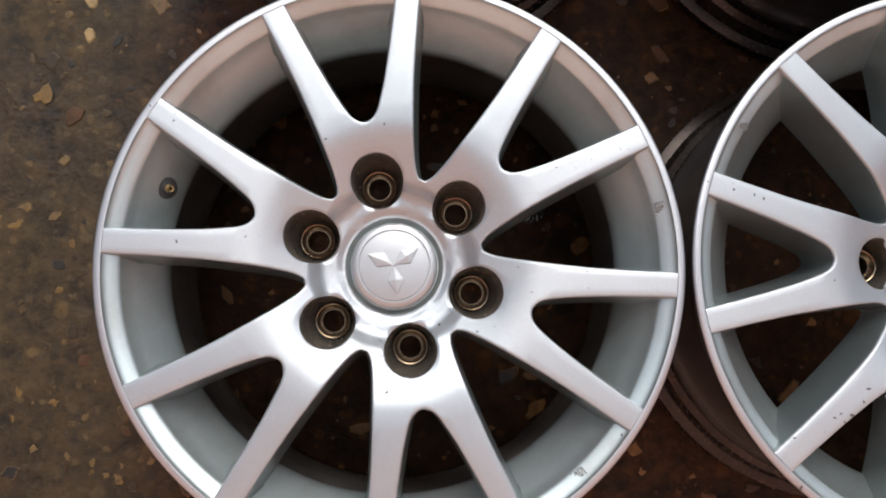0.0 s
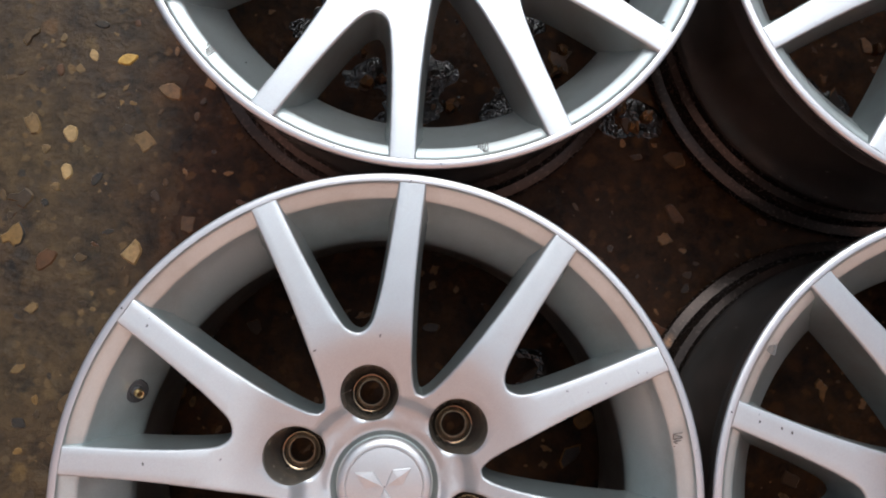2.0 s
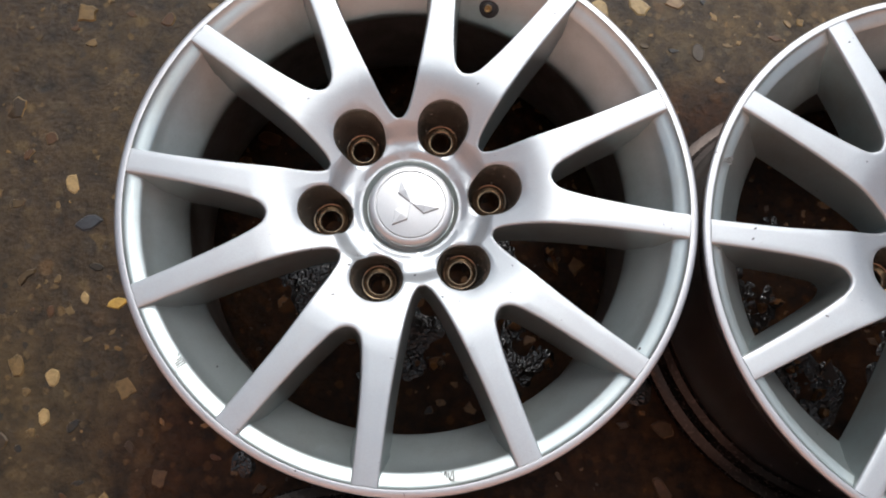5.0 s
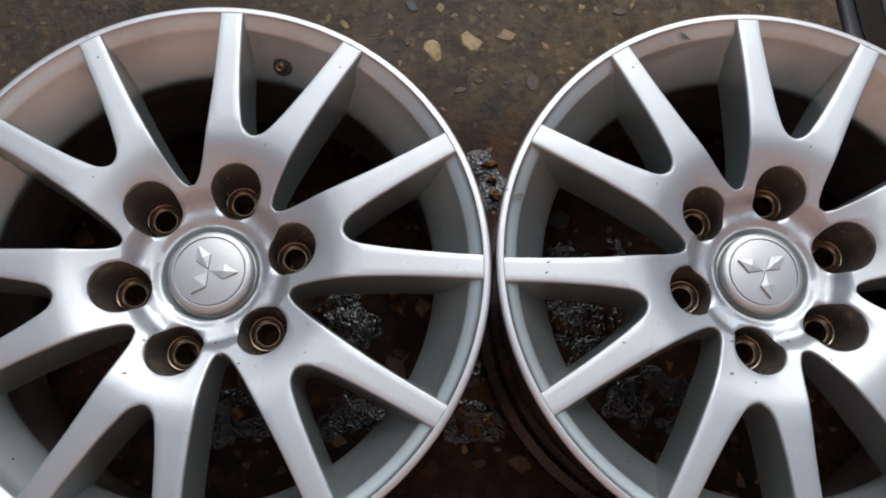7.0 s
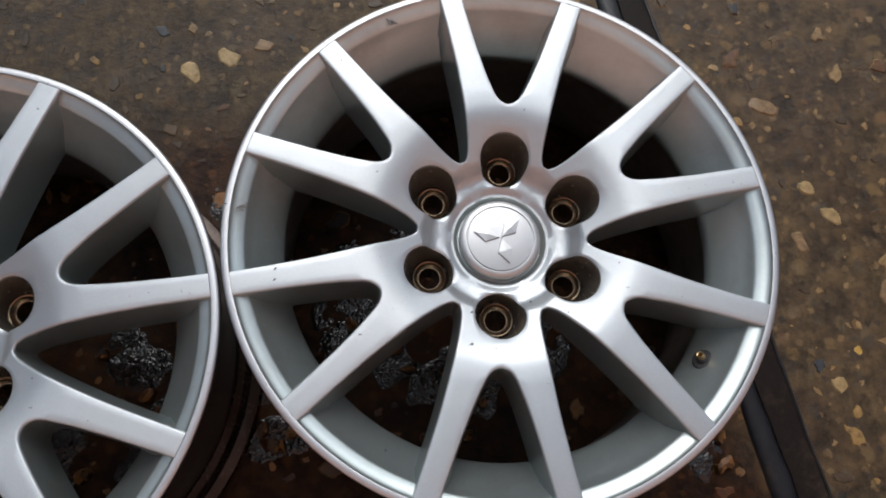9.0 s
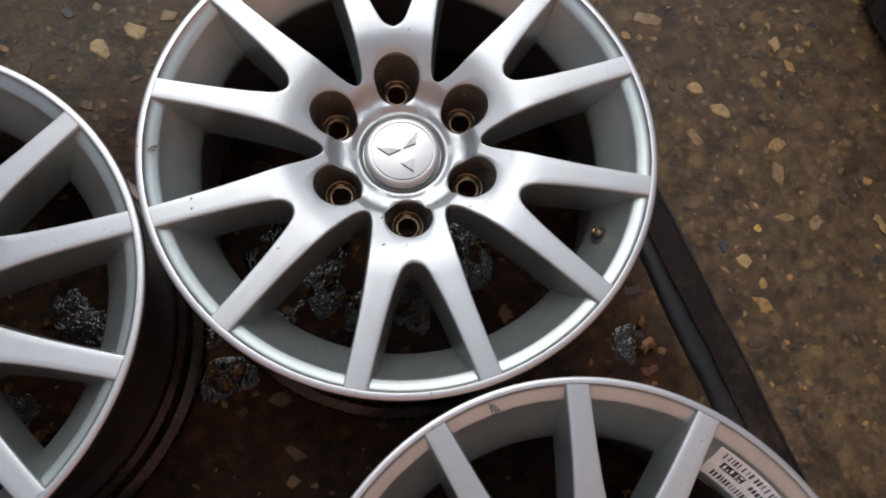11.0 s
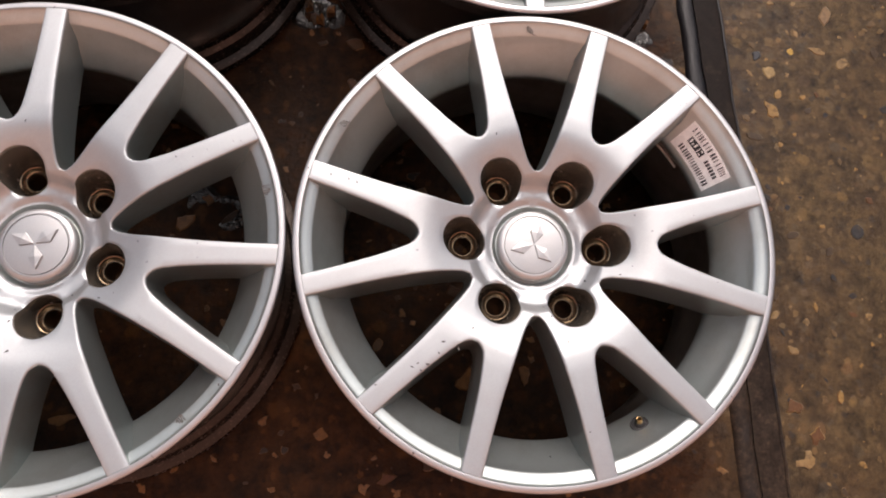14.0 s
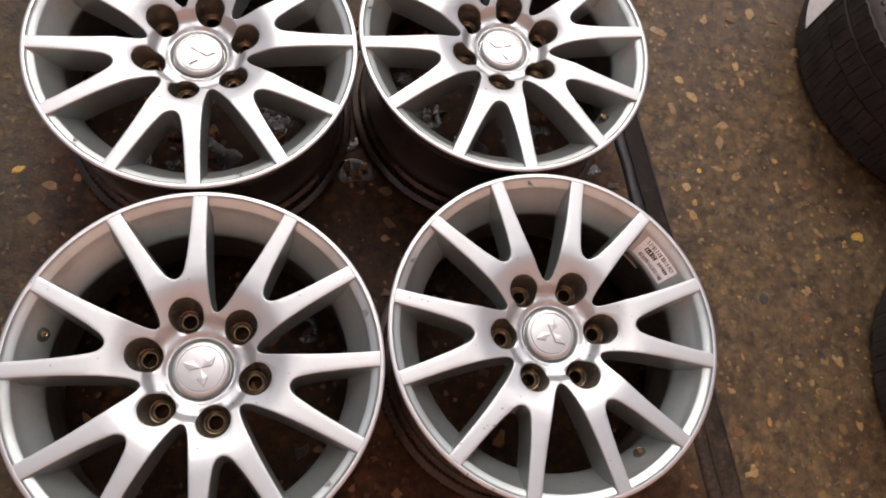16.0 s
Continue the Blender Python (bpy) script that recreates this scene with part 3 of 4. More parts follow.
WHEELS = [
    # label, middle, turn of the spokes, turn of the emblem, valve, foundry marks, all in degrees
    ("silver six-bolt alloy wheel lying face up, lightly chipped arms", (0.0, 0.0), 41.7, -83.0, 161.5, (11.3, -48.9)),
    ("silver six-bolt alloy wheel with brown water marks inside", (0.0104, 0.4617), 13.3, -4.0, 75.2, (-77.4, -137.8)),
    ("silver six-bolt alloy wheel beside the steel strip, chipped edges", (0.4711, 0.4610), 15.5, -84.0, -43.3, (104.0, 163.5)),
    ("silver six-bolt alloy wheel with a white barcode sticker inside", (0.4629, 0.0), 57.1, 73.0, -61.7, (88.7, 147.3)),
]
wheel = make_wheel(random.Random(3))
wheels = [wheel] + [copy_thing(wheel, Matrix.Identity(4)) for _ in range(3)]
collar_bm, stem_bm = make_valve()
collar_mesh, stem_mesh = finish("valve", collar_bm, RUBBER), finish("stem", stem_bm, BRASS)
rng = random.Random(5)
for w, (label, (x, y), turn, emblem, valve, marks) in zip(wheels, WHEELS):
    w.matrix_basis = pose(x, y, 0, 0, 0, turn)
    tagged(w, label, "alloy wheel", "set of four wheels")
    for o in w.children:
        if o.name.startswith("center_cap"):
            o.matrix_basis = pose(0, 0, 0, 0, 0, emblem - turn)
    a = valve - turn
    v = new("valve", collar_mesh)
    v.parent = w
    p = slope_point(a, 0.42, 0.0)
    v.matrix_basis = Matrix.Translation(p) @ pose(0, 0, 0, 0, 0, a) @ pose(0, 0, 0, 0, -40, 0)
    tagged(v, "black rubber tyre valve with a brass stem")
    s = new("stem", stem_mesh)
    s.parent = v
    for mark in marks:
        bm = make_casting_mark(rng, rng.uniform(0.017, 0.021))
        ma = mark - turn
        part("casting_mark", bm, MARK, w, m=pose(0, 0, 0, 0, 0, ma) @ pose(0.2148, 0, 0.2086, 0, -28, 90), smooth=False)

# knocks in the paint of the spokes and the lip: radius in metres, turn and size in degrees and millimetres
CHIPS = [
    ((0.1665, 174.7, 3), (0.1113, 119.1, 3), (0.1513, -2.0, 2), (0.2186, -36.6, 3), (0.1486, 30.8, 2)),
    ((0.1999, 58.6, 2.5), (0.2121, -29.4, 3)),
    ((0.1892, -177.5, 3.5), (0.1871, 179.8, 3), (0.2265, 164.3, 3), (0.0985, -107.2, 2.5), (0.1459, -154.1, 3)),
    ((0.1332, -134.1, 4), (0.1575, -132.8, 4.5), (0.1626, -135.3, 3), (0.129, -127.8, 4.5), (0.1058, -128.1, 3), (0.1656, -133.1, 3), (0.2265, -131.4, 4),
     (0.2265, -122.3, 4), (0.1784, 162.7, 3), (0.173, -14.3, 2), (0.1807, -78.4, 2), (0.1865, 162.5, 2.5), (0.203, -139.2, 3.5), (0.1686, -135.8, 3), (0.1434, -132.6, 3)),
]
KNOCK = plain("bare_knocked_metal", (0.075, 0.068, 0.062), 0.55, 0.3)


def chip_flake(rng, x, y, size):
    """A ragged flake mark, lying a hair above the face."""
    bm = bmesh.new()
    turn, n = rng.uniform(0, 6.28), 9
    low, top = [], []
    for k in range(n):
        a = 6.2832 * k / n
        f = size / 2 * rng.uniform(0.55, 1.15)
        u, v = f * math.cos(a), 0.55 * f * math.sin(a)
        px, py = x + u * math.cos(turn) - v * math.sin(turn), y + u * math.sin(turn) + v * math.cos(turn)
        z = face_height(px, py)
        low.append(bm.verts.new((px, py, z - 0.0004)))
        top.append(bm.verts.new((px, py, z + 0.00025)))
    bm.faces.new(top)
    for k in range(n):
        bm.faces.new((low[k], low[(k + 1) % n], top[(k + 1) % n], top[k]))
    return bm


rng = random.Random(21)
for w, (_, _, turn, *_), marks in zip(wheels, WHEELS, CHIPS):
    for r, a, mm in marks:
        a = radians(a - turn)
        part("paint_chip", chip_flake(rng, r * math.cos(a), r * math.sin(a), mm / 1000), KNOCK, w, smooth=False)

# a balance weight stuck inside one barrel
def balance_weight(a0, a1):
    bm = bmesh.new()
    rows = []
    for k in range(9):
        a = radians(a0 + (a1 - a0) * k / 8)
        rows.append([bm.verts.new((r * math.cos(a), r * math.sin(a), z)) for r, z in ((0.1906, 0.1486), (0.1885, 0.1487), (0.1880, 0.1490), (0.1882, 0.1496), (0.1906, 0.1498))])
    for p, q in zip(rows, rows[1:]):
        for i in range(4):
            bm.faces.new((p[i], p[i + 1], q[i + 1], q[i]))
    for row in (rows[0], rows[-1]):
        bm.faces.new(row)
    return bm


part("balance_weight", balance_weight(29.5 - WHEELS[3][2], 40.5 - WHEELS[3][2]), plain("pale_zinc", (0.72, 0.68, 0.62), 0.35, 0.4), wheels[3], "thin pale balance weight")

# the sticker inside one rim
w, turn = wheels[3], WHEELS[3][2]
bm = bmesh.new()
patch(bm, 18.2 - turn, 36.6 - turn, 0.14, 0.98, 0.0004)
sticker = part("sticker", bm, PAPER, w, "white paper barcode sticker")
bm = bmesh.new()


def sticker_bar(u0, u1, s0, s1):
    patch(bm, 36.6 - turn - 18.4 * u1, 36.6 - turn - 18.4 * u0, 0.14 + 0.84 * s0, 0.14 + 0.84 * s1, 0.0008, 2)


rng = random.Random(9)
for s0, s1, u, end in ((0.74, 0.93, 0.10, 0.95), (0.10, 0.28, 0.14, 0.93)):
    while u < end:
        step = rng.choice((0.012, 0.018, 0.028))
        sticker_bar(u, u + step, s0, s1)
        u += step + rng.choice((0.022, 0.034, 0.05))
sticker_bar(0.16, 0.50, 0.44, 0.66)
for k in range(6):
    sticker_bar(0.60 + 0.055 * k, 0.635 + 0.055 * k, 0.48, 0.62)
part("print", bm, INK, sticker, smooth=False)
bm = bmesh.new()
for u0, u1, s0, s1 in ((0.19, 0.22, 0.48, 0.62), (0.25, 0.27, 0.48, 0.56), (0.30, 0.33, 0.50, 0.63), (0.385, 0.40, 0.46, 0.64), (0.43, 0.47, 0.47, 0.51), (0.43, 0.47, 0.59, 0.63)):
    patch(bm, 36.6 - turn - 18.4 * u1, 36.6 - turn - 18.4 * u0, 0.14 + 0.84 * s0, 0.14 + 0.84 * s1, 0.0012, 2)
part("light_print", bm, PAPER, sticker, smooth=False)

# ---------------------------------------------------------------- steel strip in the floor
def strip_material(name, steel, rough, spec):
    """Wet steel, smeared over with floor dirt that thickens towards the south."""
    m, nt, lk, b = material(name)
    geo = nt.new("ShaderNodeNewGeometry").outputs["Position"]
    smear = node(nt, "TexNoise", Scale=17.0, Detail=7.0, Roughness=0.7)
    fine = node(nt, "TexNoise", Scale=130.0, Detail=5.0, Roughness=0.7)
    sep = nt.new("ShaderNodeSeparateXYZ")
    for n in (smear, fine):
        lk.new(geo, n.inputs["Vector"])
    lk.new(geo, sep.inputs[0])
    add = node(nt, "Math")
    add.operation = "MULTIPLY_ADD"
    lk.new(sep.outputs["Y"], add.inputs[0])
    add.inputs[1].default_value = -0.38
    lk.new(smear.outputs["Fac"], add.inputs[2])
    cover = ramp(nt, [(0.42, grey(0)), (0.60, grey(0.9))])
    lk.new(add.outputs[0], cover.inputs["Fac"])
    dirt = ramp(nt, [(0.35, (0.016, 0.011, 0.008)), (0.55, (0.036, 0.025, 0.017)), (0.72, (0.075, 0.052, 0.032))])
    lk.new(fine.outputs["Fac"], dirt.inputs["Fac"])
    bare = ramp(nt, [(0.35, tuple(0.6 * c for c in steel)), (0.7, steel)])
    lk.new(fine.outputs["Fac"], bare.inputs["Fac"])
    lk.new(mix(nt, lk, cover.outputs["Color"], bare.outputs["Color"], dirt.outputs["Color"]), b.inputs["Base Color"])
    lk.new(mix(nt, lk, cover.outputs["Color"], grey(rough), grey(0.55)), b.inputs["Roughness"])
    lk.new(mix(nt, lk, cover.outputs["Color"], grey(spec), grey(0.12)), b.inputs["Specular IOR Level"])
    bump = node(nt, "Bump", Strength=0.35, Distance=0.0015)
    lk.new(fine.outputs["Fac"], bump.inputs["Height"])
    lk.new(bump.outputs["Normal"], b.inputs["Normal"])
    return m


STEEL = strip_material("wet_rusty_steel", (0.015, 0.011, 0.009), 0.50, 0.07)
# dark steel with the sky's reflection put in as a bluish tint
SKY_TINTED = strip_material("sky_tinted_steel", (0.011, 0.011, 0.013), 0.30, 0.24)


def strip_x(y):
    return 0.7800 - 0.0405 * (y - 0.2) + 0.004 * math.sin(3 * y)


def make_strip(offsets, y0=-1.6, y1=2.2, steps=420):
    """A long low bar with worn, wavering edges; offsets: (sideways, height) across it."""
    bm = bmesh.new()
    rows = []
    for k in range(steps + 1):
        y = y0 + (y1 - y0) * k / steps
        rows.append([bm.verts.new((strip_x(y) + dx + 0.0030 * noise.noise(Vector((dx * 40, y * 14, 1))) + 0.0012 * noise.noise(Vector((dx * 40, y * 60, 5))), y, z + (0.0009 * noise.noise(Vector((dx * 90, y * 30, 9))) if z > 0 else 0))) for dx, z in offsets])
    for p, q in zip(rows, rows[1:]):
        for i in range(len(p) - 1):
            bm.faces.new((p[i], p[i + 1], q[i + 1], q[i]))
    return bm


strip = new("steel_strip")
tagged(strip, "dark wet rusty steel edging strip set in the concrete", "floor strip")
part("flange", make_strip([(-0.0345, -0.002), (-0.0345, 0.0028), (-0.030, 0.0034), (-0.006, 0.0034), (-0.0022, 0.0030), (-0.0022, -0.002)]), STEEL, strip, angle=60)
part("flank", make_strip([(-0.060, -0.002), (-0.0592, 0.0008), (-0.056, 0.0036), (-0.050, 0.0052), (-0.043, 0.0052), (-0.0378, 0.0040), (-0.0352, 0.0020), (-0.0352, -0.002)]), SKY_TINTED, strip, "smooth rounded edge with the sky's blue put into its colour", angle=70)
part("edge_line", make_strip([(-0.0020, -0.002), (-0.0020, 0.0042), (0.0, 0.0046), (0.0012, 0.0040), (0.0014, -0.002)]), SKY_TINTED, strip, angle=60)

# ---------------------------------------------------------------- tyres lying beside
def rubber_material():
    m, nt, lk, b = material("used_tyre_rubber")
    co = nt.new("ShaderNodeTexCoord").outputs["Object"]
    n = node(nt, "TexNoise", Scale=30.0, Detail=6.0, Roughness=0.7)
    f = node(nt, "TexNoise", Scale=400.0, Detail=3.0)
    lk.new(co, n.inputs["Vector"])
    lk.new(co, f.inputs["Vector"])
    r = ramp(nt, [(0.35, (0.017, 0.0155, 0.015)), (0.7, (0.042, 0.037, 0.034))])
    lk.new(n.outputs["Fac"], r.inputs["Fac"])
    lk.new(r.outputs["Color"], b.inputs["Base Color"])
    b.inputs["Roughness"].default_value = 0.65
    b.inputs["Specular IOR Level"].default_value = 0.2
    bump = node(nt, "Bump", Strength=0.3, Distance=0.001)
    lk.new(f.outputs["Fac"], bump.inputs["Height"])
    lk.new(bump.outputs["Normal"], b.inputs["Normal"])
    return m


TYRE = rubber_material()


def make_tyre():
    """A tyre round z: sidewalls, bead and carcass in one, tread blocks in another."""
    root = new("tyre")
    rng = random.Random(31)
    R, half = 0.310, 0.098
    prof = [(0.165, -0.080), (0.160, -0.070), (0.163, -0.090), (0.180, -0.101), (0.222, -0.1068), (0.255, -0.110), (0.280, -0.106), (0.296, -0.096), (0.302, -0.085), (0.303, -0.04),
            (0.303, 0.04), (0.302, 0.085), (0.296, 0.096), (0.280, 0.106), (0.255, 0.110), (0.222, 0.1068), (0.180, 0.101), (0.163, 0.090), (0.160, 0.070), (0.165, 0.080),
            (0.225, 0.092), (0.270, 0.090), (0.290, 0.06), (0.292, 0.0), (0.290, -0.06), (0.270, -0.090), (0.225, -0.092)]
    part("carcass", lathe(prof, 96, True), TYRE, root, angle=60)
    bm = bmesh.new()
    n = 72
    for k in range(n):
        for row, (z0, z1) in enumerate(((-0.096, -0.053), (-0.050, -0.0015), (0.0015, 0.050), (0.053, 0.096))):
            a = 2 * math.pi * (k + (0.5 if row in (1, 3) else 0)) / n
            slant = 0.10 if row < 2 else -0.10
            m = Matrix.Rotation(a, 4, "Z") @ Matrix.Translation((0, 0, (z0 + z1) / 2)) @ Matrix.Rotation(slant, 4, "X")
            h = (z1 - z0) / 2
            top = R - (0.004 if row in (0, 3) else 0)
            for half in (-1, 1):
                box(bm, 0.300, top - rng.uniform(0, 0.0006), min(0.0, half * 0.0127) + 0.00025, max(0.0, half * 0.0127) - 0.00025, -h, h, m)
    tagged(part("tread", bm, TYRE, root, smooth=False), kind="stuff")
    bm = bmesh.new()
    for k in range(84):
        for r0, r1, z, w in ((0.258, 0.284, 0.1072, 0.0030), (0.196, 0.246, 0.1055, 0.0042)):
            if w < 0.004 or k % 2:
                for side in (-1, 1):
                    m = Matrix.Rotation(2 * math.pi * k / 84, 4, "Z") @ Matrix.Translation((0, 0, side * (z - (0.004 if w < 0.004 else 0.0))))
                    box(bm, r0, r1, -w, w, -0.0035, 0.0035, m)
    tagged(part("sidewall_ribs", bm, TYRE, root, smooth=False), kind="stuff")
    return root


tyre = make_tyre()
tyre.matrix_basis = pose(1.446, 0.49, 0.110, 0, 0, 3)
tagged(tyre, "black used tyre lying flat with a white label", "tyre", "row of tyres")
tyre2 = copy_thing(tyre, pose(1.386, -0.156, 0.110, 0, 0, 40))
tagged(tyre2, "black used tyre lying flat on wet concrete", "tyre", "row of tyres")


def paper_label():
    """A sheet of paper that follows the tread, a few tenths of a millimetre thick."""
    bm = bmesh.new()
    rows = []
    for k in range(13):
        z = -0.062 + 0.112 * k / 12
        row = []
        for r in (0.3102, 0.3110):
            for j in range(7):
                a = radians(30.0 * j / 6)
                sunk = 0.004 * max(0.0, (abs(z) - 0.055) / 0.03)
                row.append(bm.verts.new(((r - sunk) * math.cos(a), (r - sunk) * math.sin(a), z)))
        rows.append(row)
    for p, q in zip(rows, rows[1:]):
        for j in range(6):
            bm.faces.new((p[j], p[j + 1], q[j + 1], q[j]))
            bm.faces.new((p[7 + j], q[7 + j], q[8 + j], p[8 + j]))
        bm.faces.new((p[0], q[0], q[7], p[7]))
        bm.faces.new((p[6], p[13], q[13], q[6]))
    for row in (rows[0], rows[-1]):
        for j in range(6):
            bm.faces.new((row[j], row[j + 1], row[8 + j], row[7 + j]))
    return bm


part("paper_label", paper_label(), PAPER, tyre, "white paper label", m=pose(0, 0, 0, 0, 0, 129.2))

# ---------------------------------------------------------------- wet black dirt under and between the wheels
def muck_material():
    m, nt, lk, b = material("wet_black_dirt")
    geo = nt.new("ShaderNodeNewGeometry").outputs["Position"]
    n = node(nt, "TexNoise", Scale=120.0, Detail=5.0)
    lk.new(geo, n.inputs["Vector"])
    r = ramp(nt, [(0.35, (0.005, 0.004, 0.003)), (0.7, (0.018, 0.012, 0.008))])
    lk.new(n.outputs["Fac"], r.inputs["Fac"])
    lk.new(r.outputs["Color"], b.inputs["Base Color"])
    b.inputs["Roughness"].default_value = 0.045
    b.inputs["Specular IOR Level"].default_value = 0.42
    wrinkle = node(nt, "TexVoronoi", Scale=330.0, Randomness=1.0)
    wrinkle.feature = "SMOOTH_F1"
    lk.new(geo, wrinkle.inputs["Vector"])
    bump = node(nt, "Bump", Strength=0.75, Distance=0.0015)
    lk.new(wrinkle.outputs["Distance"], bump.inputs["Height"])
    lk.new(bump.outputs["Normal"], b.inputs["Normal"])
    return m


MUCK = muck_material()


def dirt_patch(px, py, spread, seed):
    """A crumpled sheet of wet dirt that sinks into the floor at its ragged edge."""
    bm = bmesh.new()
    n = int(spread * 2 / 0.0016)
    grid = []
    for j in range(n + 1):
        row = []
        for i in range(n + 1):
            x, y = px - spread + 2 * spread * i / n, py - spread + 2 * spread * j / n
            p = Vector((x + seed, y, seed * 0.37))
            edge = math.hypot(x - px, y - py) / spread + 0.55 * noise.noise(p * 28)
            fade = max(0.0, min(1.0, (0.80 - edge) / 0.35))
            bent = p + 0.006 * noise.noise_vector(p * 60)
            clod = noise.voronoi(bent * 75)[0]
            crumb = noise.voronoi(bent * 210)[0]
            h = 0.0022 * max(0.0, 0.62 - clod[0]) * (1.0 if clod[1] - clod[0] > 0.08 else 0.6) + 0.0012 * max(0.0, 0.7 - crumb[0]) * max(0.06, min(1.0, 2.6 * noise.noise(p * 34 + Vector((7, 3, 1))))) + 0.003 * noise.noise(p * 30)
            row.append(bm.verts.new((x, y, -0.0012 + fade * (0.0014 + h))))
        grid.append(row)
    for j in range(n):
        for i in range(n):
            quad = (grid[j][i], grid[j][i + 1], grid[j + 1][i + 1], grid[j + 1][i])
            if max(v.co.z for v in quad) > -0.0011:
                bm.faces.new(quad)
    bmesh.ops.delete(bm, geom=[v for v in bm.verts if not v.link_faces], context="VERTS")
    return bm


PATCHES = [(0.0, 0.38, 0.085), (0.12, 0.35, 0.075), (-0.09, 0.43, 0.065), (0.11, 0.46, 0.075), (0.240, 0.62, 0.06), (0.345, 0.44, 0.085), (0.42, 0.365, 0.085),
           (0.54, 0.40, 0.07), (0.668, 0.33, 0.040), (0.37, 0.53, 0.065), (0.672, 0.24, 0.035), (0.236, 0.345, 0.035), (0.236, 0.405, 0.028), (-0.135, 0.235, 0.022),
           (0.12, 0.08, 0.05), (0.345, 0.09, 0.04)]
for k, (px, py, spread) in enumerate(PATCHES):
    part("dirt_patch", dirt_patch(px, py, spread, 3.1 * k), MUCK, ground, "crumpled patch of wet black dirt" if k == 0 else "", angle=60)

# ---------------------------------------------------------------- pebbles of the concrete
OCHRE = make_pebble_tint("ochre_pebble", (0.42, 0.27, 0.06))
TAN = make_pebble_tint("tan_pebble", (0.29, 0.205, 0.090))
BROWN = make_pebble_tint("brown_pebble", (0.20, 0.13, 0.065))
BLUE = make_pebble_tint("blue_grey_pebble", (0.040, 0.043, 0.047))


def pebble(bm, rng, x, y, length, sharp=0.25, height=0.0):
    """A flat worn pebble, only its top showing."""
    n = 11 if length > 0.008 else 7
    wide = length * rng.uniform(0.5, 0.9) / 2
    long = length / 2
    turn = rng.uniform(0, 6.28)
    up = height or min(0.0018, length * rng.uniform(0.03, 0.08))
    bumps = [(rng.uniform(0, 6.28), rng.uniform(0, sharp)) for _ in range(3)]
    rim, top = [], []
    for k in range(n):
        a = 6.2832 * (k + rng.uniform(-0.25, 0.25)) / n
        f = 1 - sharp * 0.5 + sum(s * math.cos((q + 2) * (a - p)) for q, (p, s) in enumerate(bumps)) * 0.6
        u, v = long * math.cos(a) * f, wide * math.sin(a) * f
        px, py = u * math.cos(turn) - v * math.sin(turn), u * math.sin(turn) + v * math.cos(turn)
        rim.append(bm.verts.new((x + px, y + py, -0.0006)))
        top.append(bm.verts.new((x + px * 0.8, y + py * 0.8, up * rng.uniform(0.7, 1.1))))
    mid = bm.verts.new((x, y, up * 1.15))
    for k in range(n):
        j = (k + 1) % n
        bm.faces.new((rim[k], rim[j], top[j], top[k]))
        bm.faces.new((top[k], top[j], mid))


# the plainest single ones: place in metres, length in millimetres
SINGLE = {
    "o": ((-0.287, 0.380, 23), (1.156, 0.160, 31), (0.871, 0.313, 13)),
    "t": ((-0.360, 0.503, 28), (-0.321, 0.382, 17), (-0.264, 0.181, 27), (-0.336, 0.299, 21), (-0.336, 0.260, 21), (0.199, 0.779, 38), (0.244, 0.790, 34),
          (0.818, 0.678, 19), (0.879, 0.506, 29), (0.897, 0.468, 32), (0.837, 0.282, 25), (1.077, 0.657, 34), (1.009, 0.533, 27)),
    "b": ((0.284, 0.249, 31), (0.287, 0.799, 27), (0.863, 0.616, 42), (0.849, 0.444, 30), (0.928, 0.368, 36)),
    "g": ((-0.334, 0.462, 35), (0.173, 0.838, 24), (0.822, 0.306, 19)),
}
rng = random.Random(11)
cells = {}
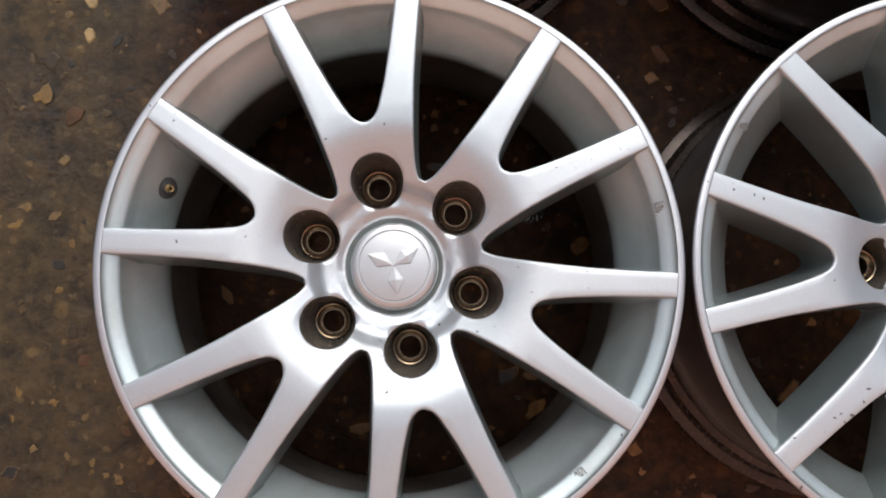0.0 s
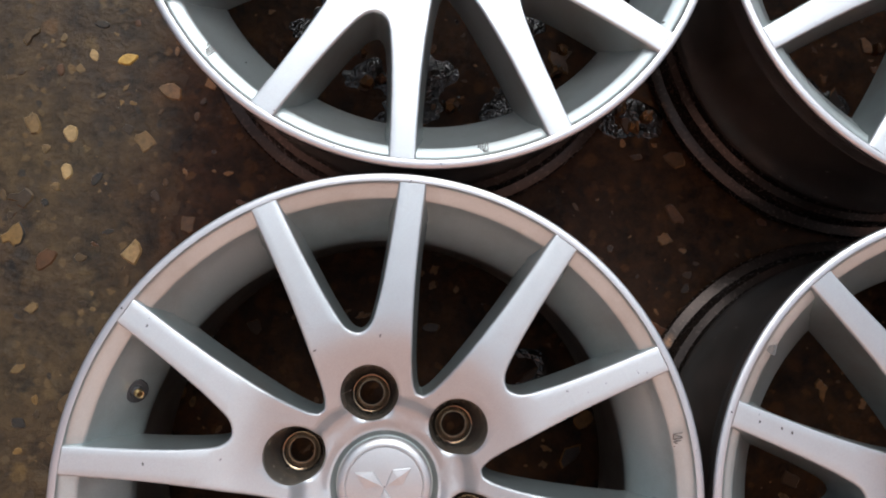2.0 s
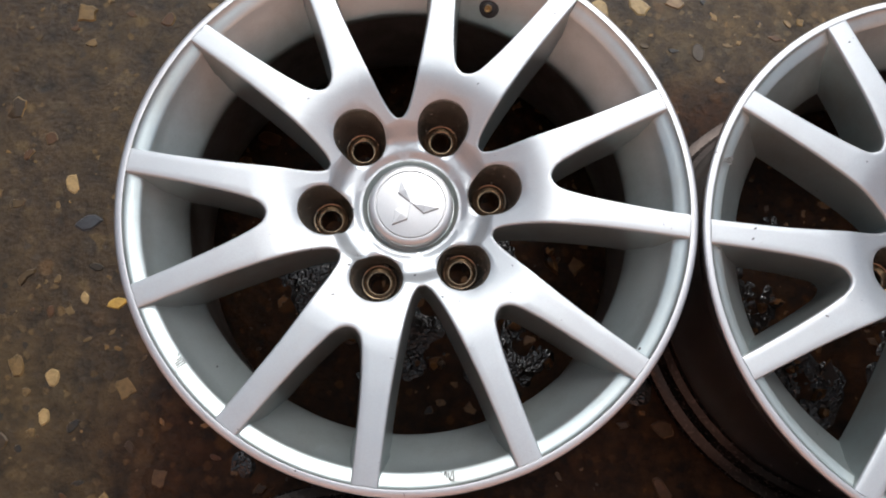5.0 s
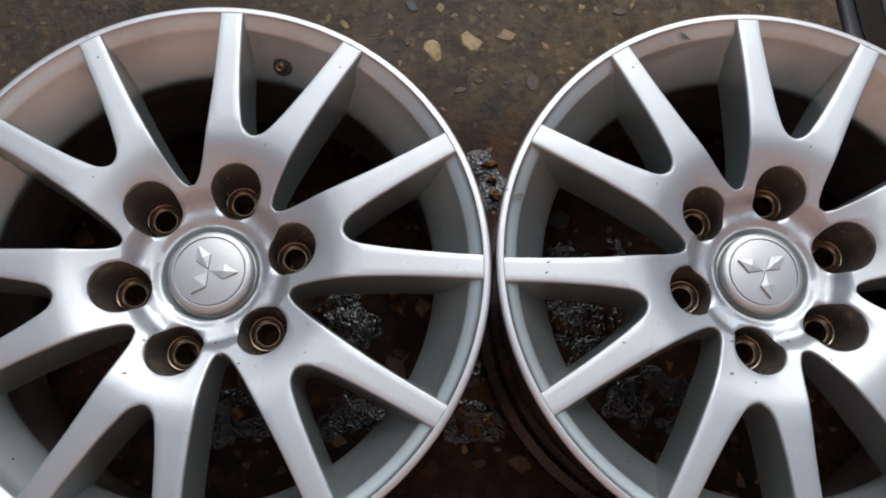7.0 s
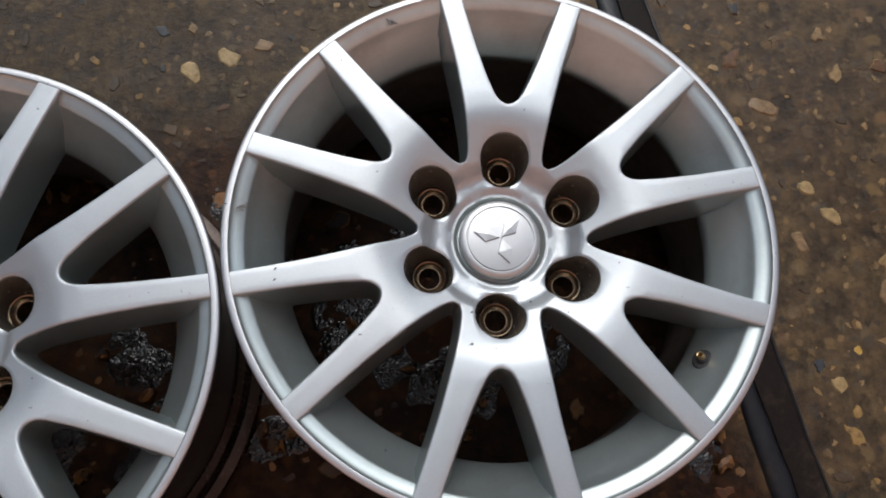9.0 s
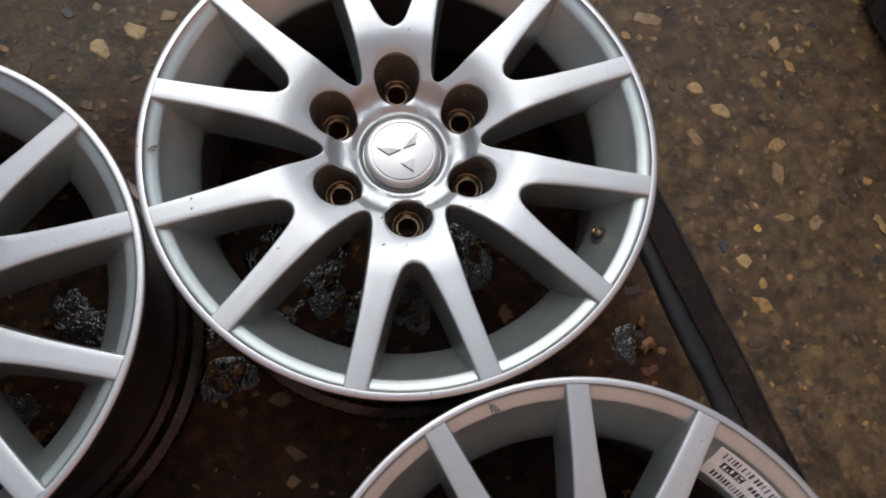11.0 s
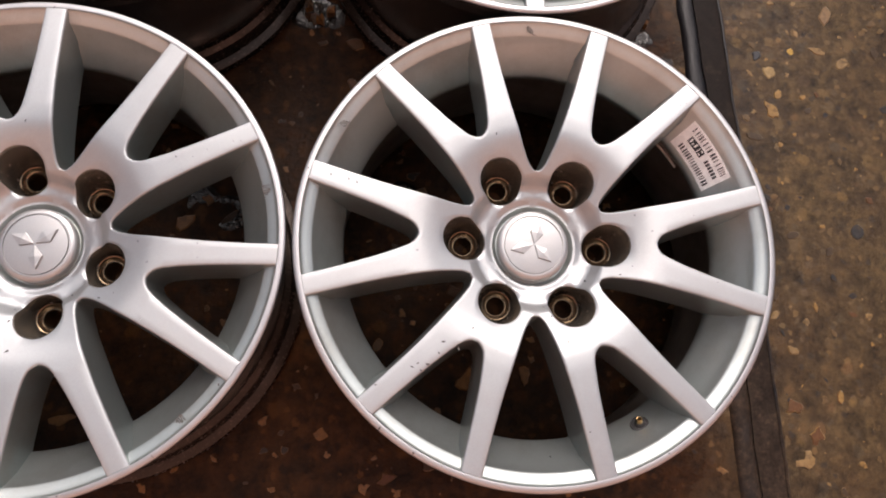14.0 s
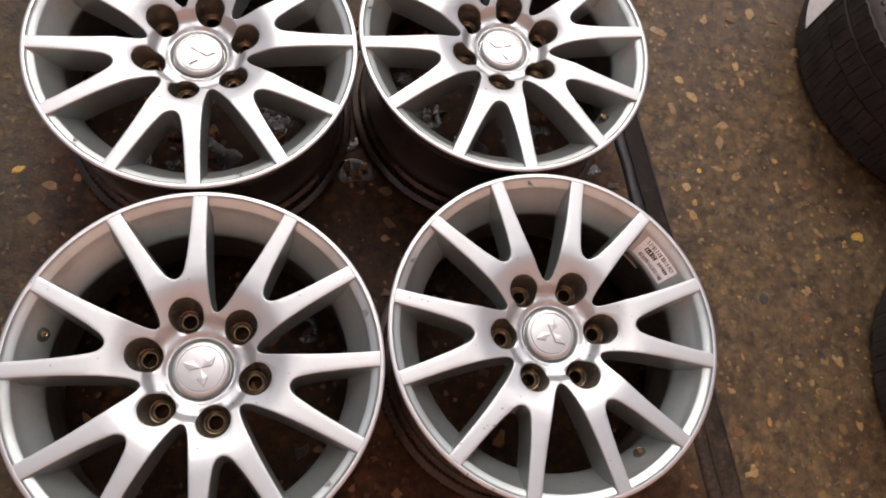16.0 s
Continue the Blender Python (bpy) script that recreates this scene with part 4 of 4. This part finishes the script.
for key, mat in (("o", OCHRE), ("t", TAN), ("b", BROWN), ("g", BLUE)):
    for x, y, mm in SINGLE[key]:
        bm = bmesh.new()
        pebble(bm, rng, 0, 0, mm / 1000)
        part("pebble", bm, mat, ground, m=Matrix.Translation((x, y, 0)), angle=30)
        cells.setdefault((int(x * 25), int(y * 25)), []).append((x, y, mm / 2000))


def free(x, y, r):
    if strip_x(y) - 0.066 - r < x < strip_x(y) + 0.003 + r:
        return False
    i, j = int(x * 25), int(y * 25)
    near = [t for u in (-1, 0, 1) for v in (-1, 0, 1) for t in cells.get((i + u, j + v), ())]
    return all((x - a) ** 2 + (y - b) ** 2 > (r + c) ** 2 for a, b, c in near)


def soaked_shaded(x, y):
    return -0.20 < x < 0.71 and -0.30 < y < 0.70


shapes = []
for k in range(24):
    bm = bmesh.new()
    pebble(bm, rng, 0, 0, 0.010, 0.32)
    shapes.append(finish("pebble", bm, STONE, True, 30))
count = 0
field = bmesh.new()
while count < 5600:
    x, y = rng.uniform(-0.85, 1.55), rng.uniform(-0.75, 1.35)
    size = min(0.034, 0.0078 * math.exp(abs(rng.gauss(0, 0.72)))) if count < 3600 else rng.uniform(0.0028, 0.0062)
    if (soaked_shaded(x, y) and rng.random() < 0.35) or not free(x, y, size * 0.42):
        continue
    count += 1
    cells.setdefault((int(x * 25), int(y * 25)), []).append((x, y, size * 0.42))
    near = (-0.36 < x < -0.16 and -0.1 < y < 0.6) or (0.80 < x < 1.0 and -0.1 < y < 0.65) or (0.0 < x < 0.5 and 0.66 < y < 0.86)
    if near and size > 0.0095 and len(ground.children) < 300:
        o = new("pebble", rng.choice(shapes))
        o.parent = ground
        o.matrix_basis = Matrix.LocRotScale((x, y, 0), Euler((0, 0, rng.uniform(0, 6.28))), (size / 0.010, size / 0.010, 1.0 + size / 0.012 * 0.4))
    else:
        pebble(field, rng, x, y, size, 0.42)
# muddy stones lying in the dirt
for px, py, spread in PATCHES[:12]:
    for _ in range(int(spread * 90)):
        pebble(field, rng, px + rng.uniform(-0.7, 0.7) * spread, py + rng.uniform(-0.7, 0.7) * spread, rng.uniform(0.012, 0.024), 0.3, 0.009)
tagged(part("pebbles", field, STONES, ground, "tan, ochre and grey pebbles worn flush", angle=30), kind="stuff")
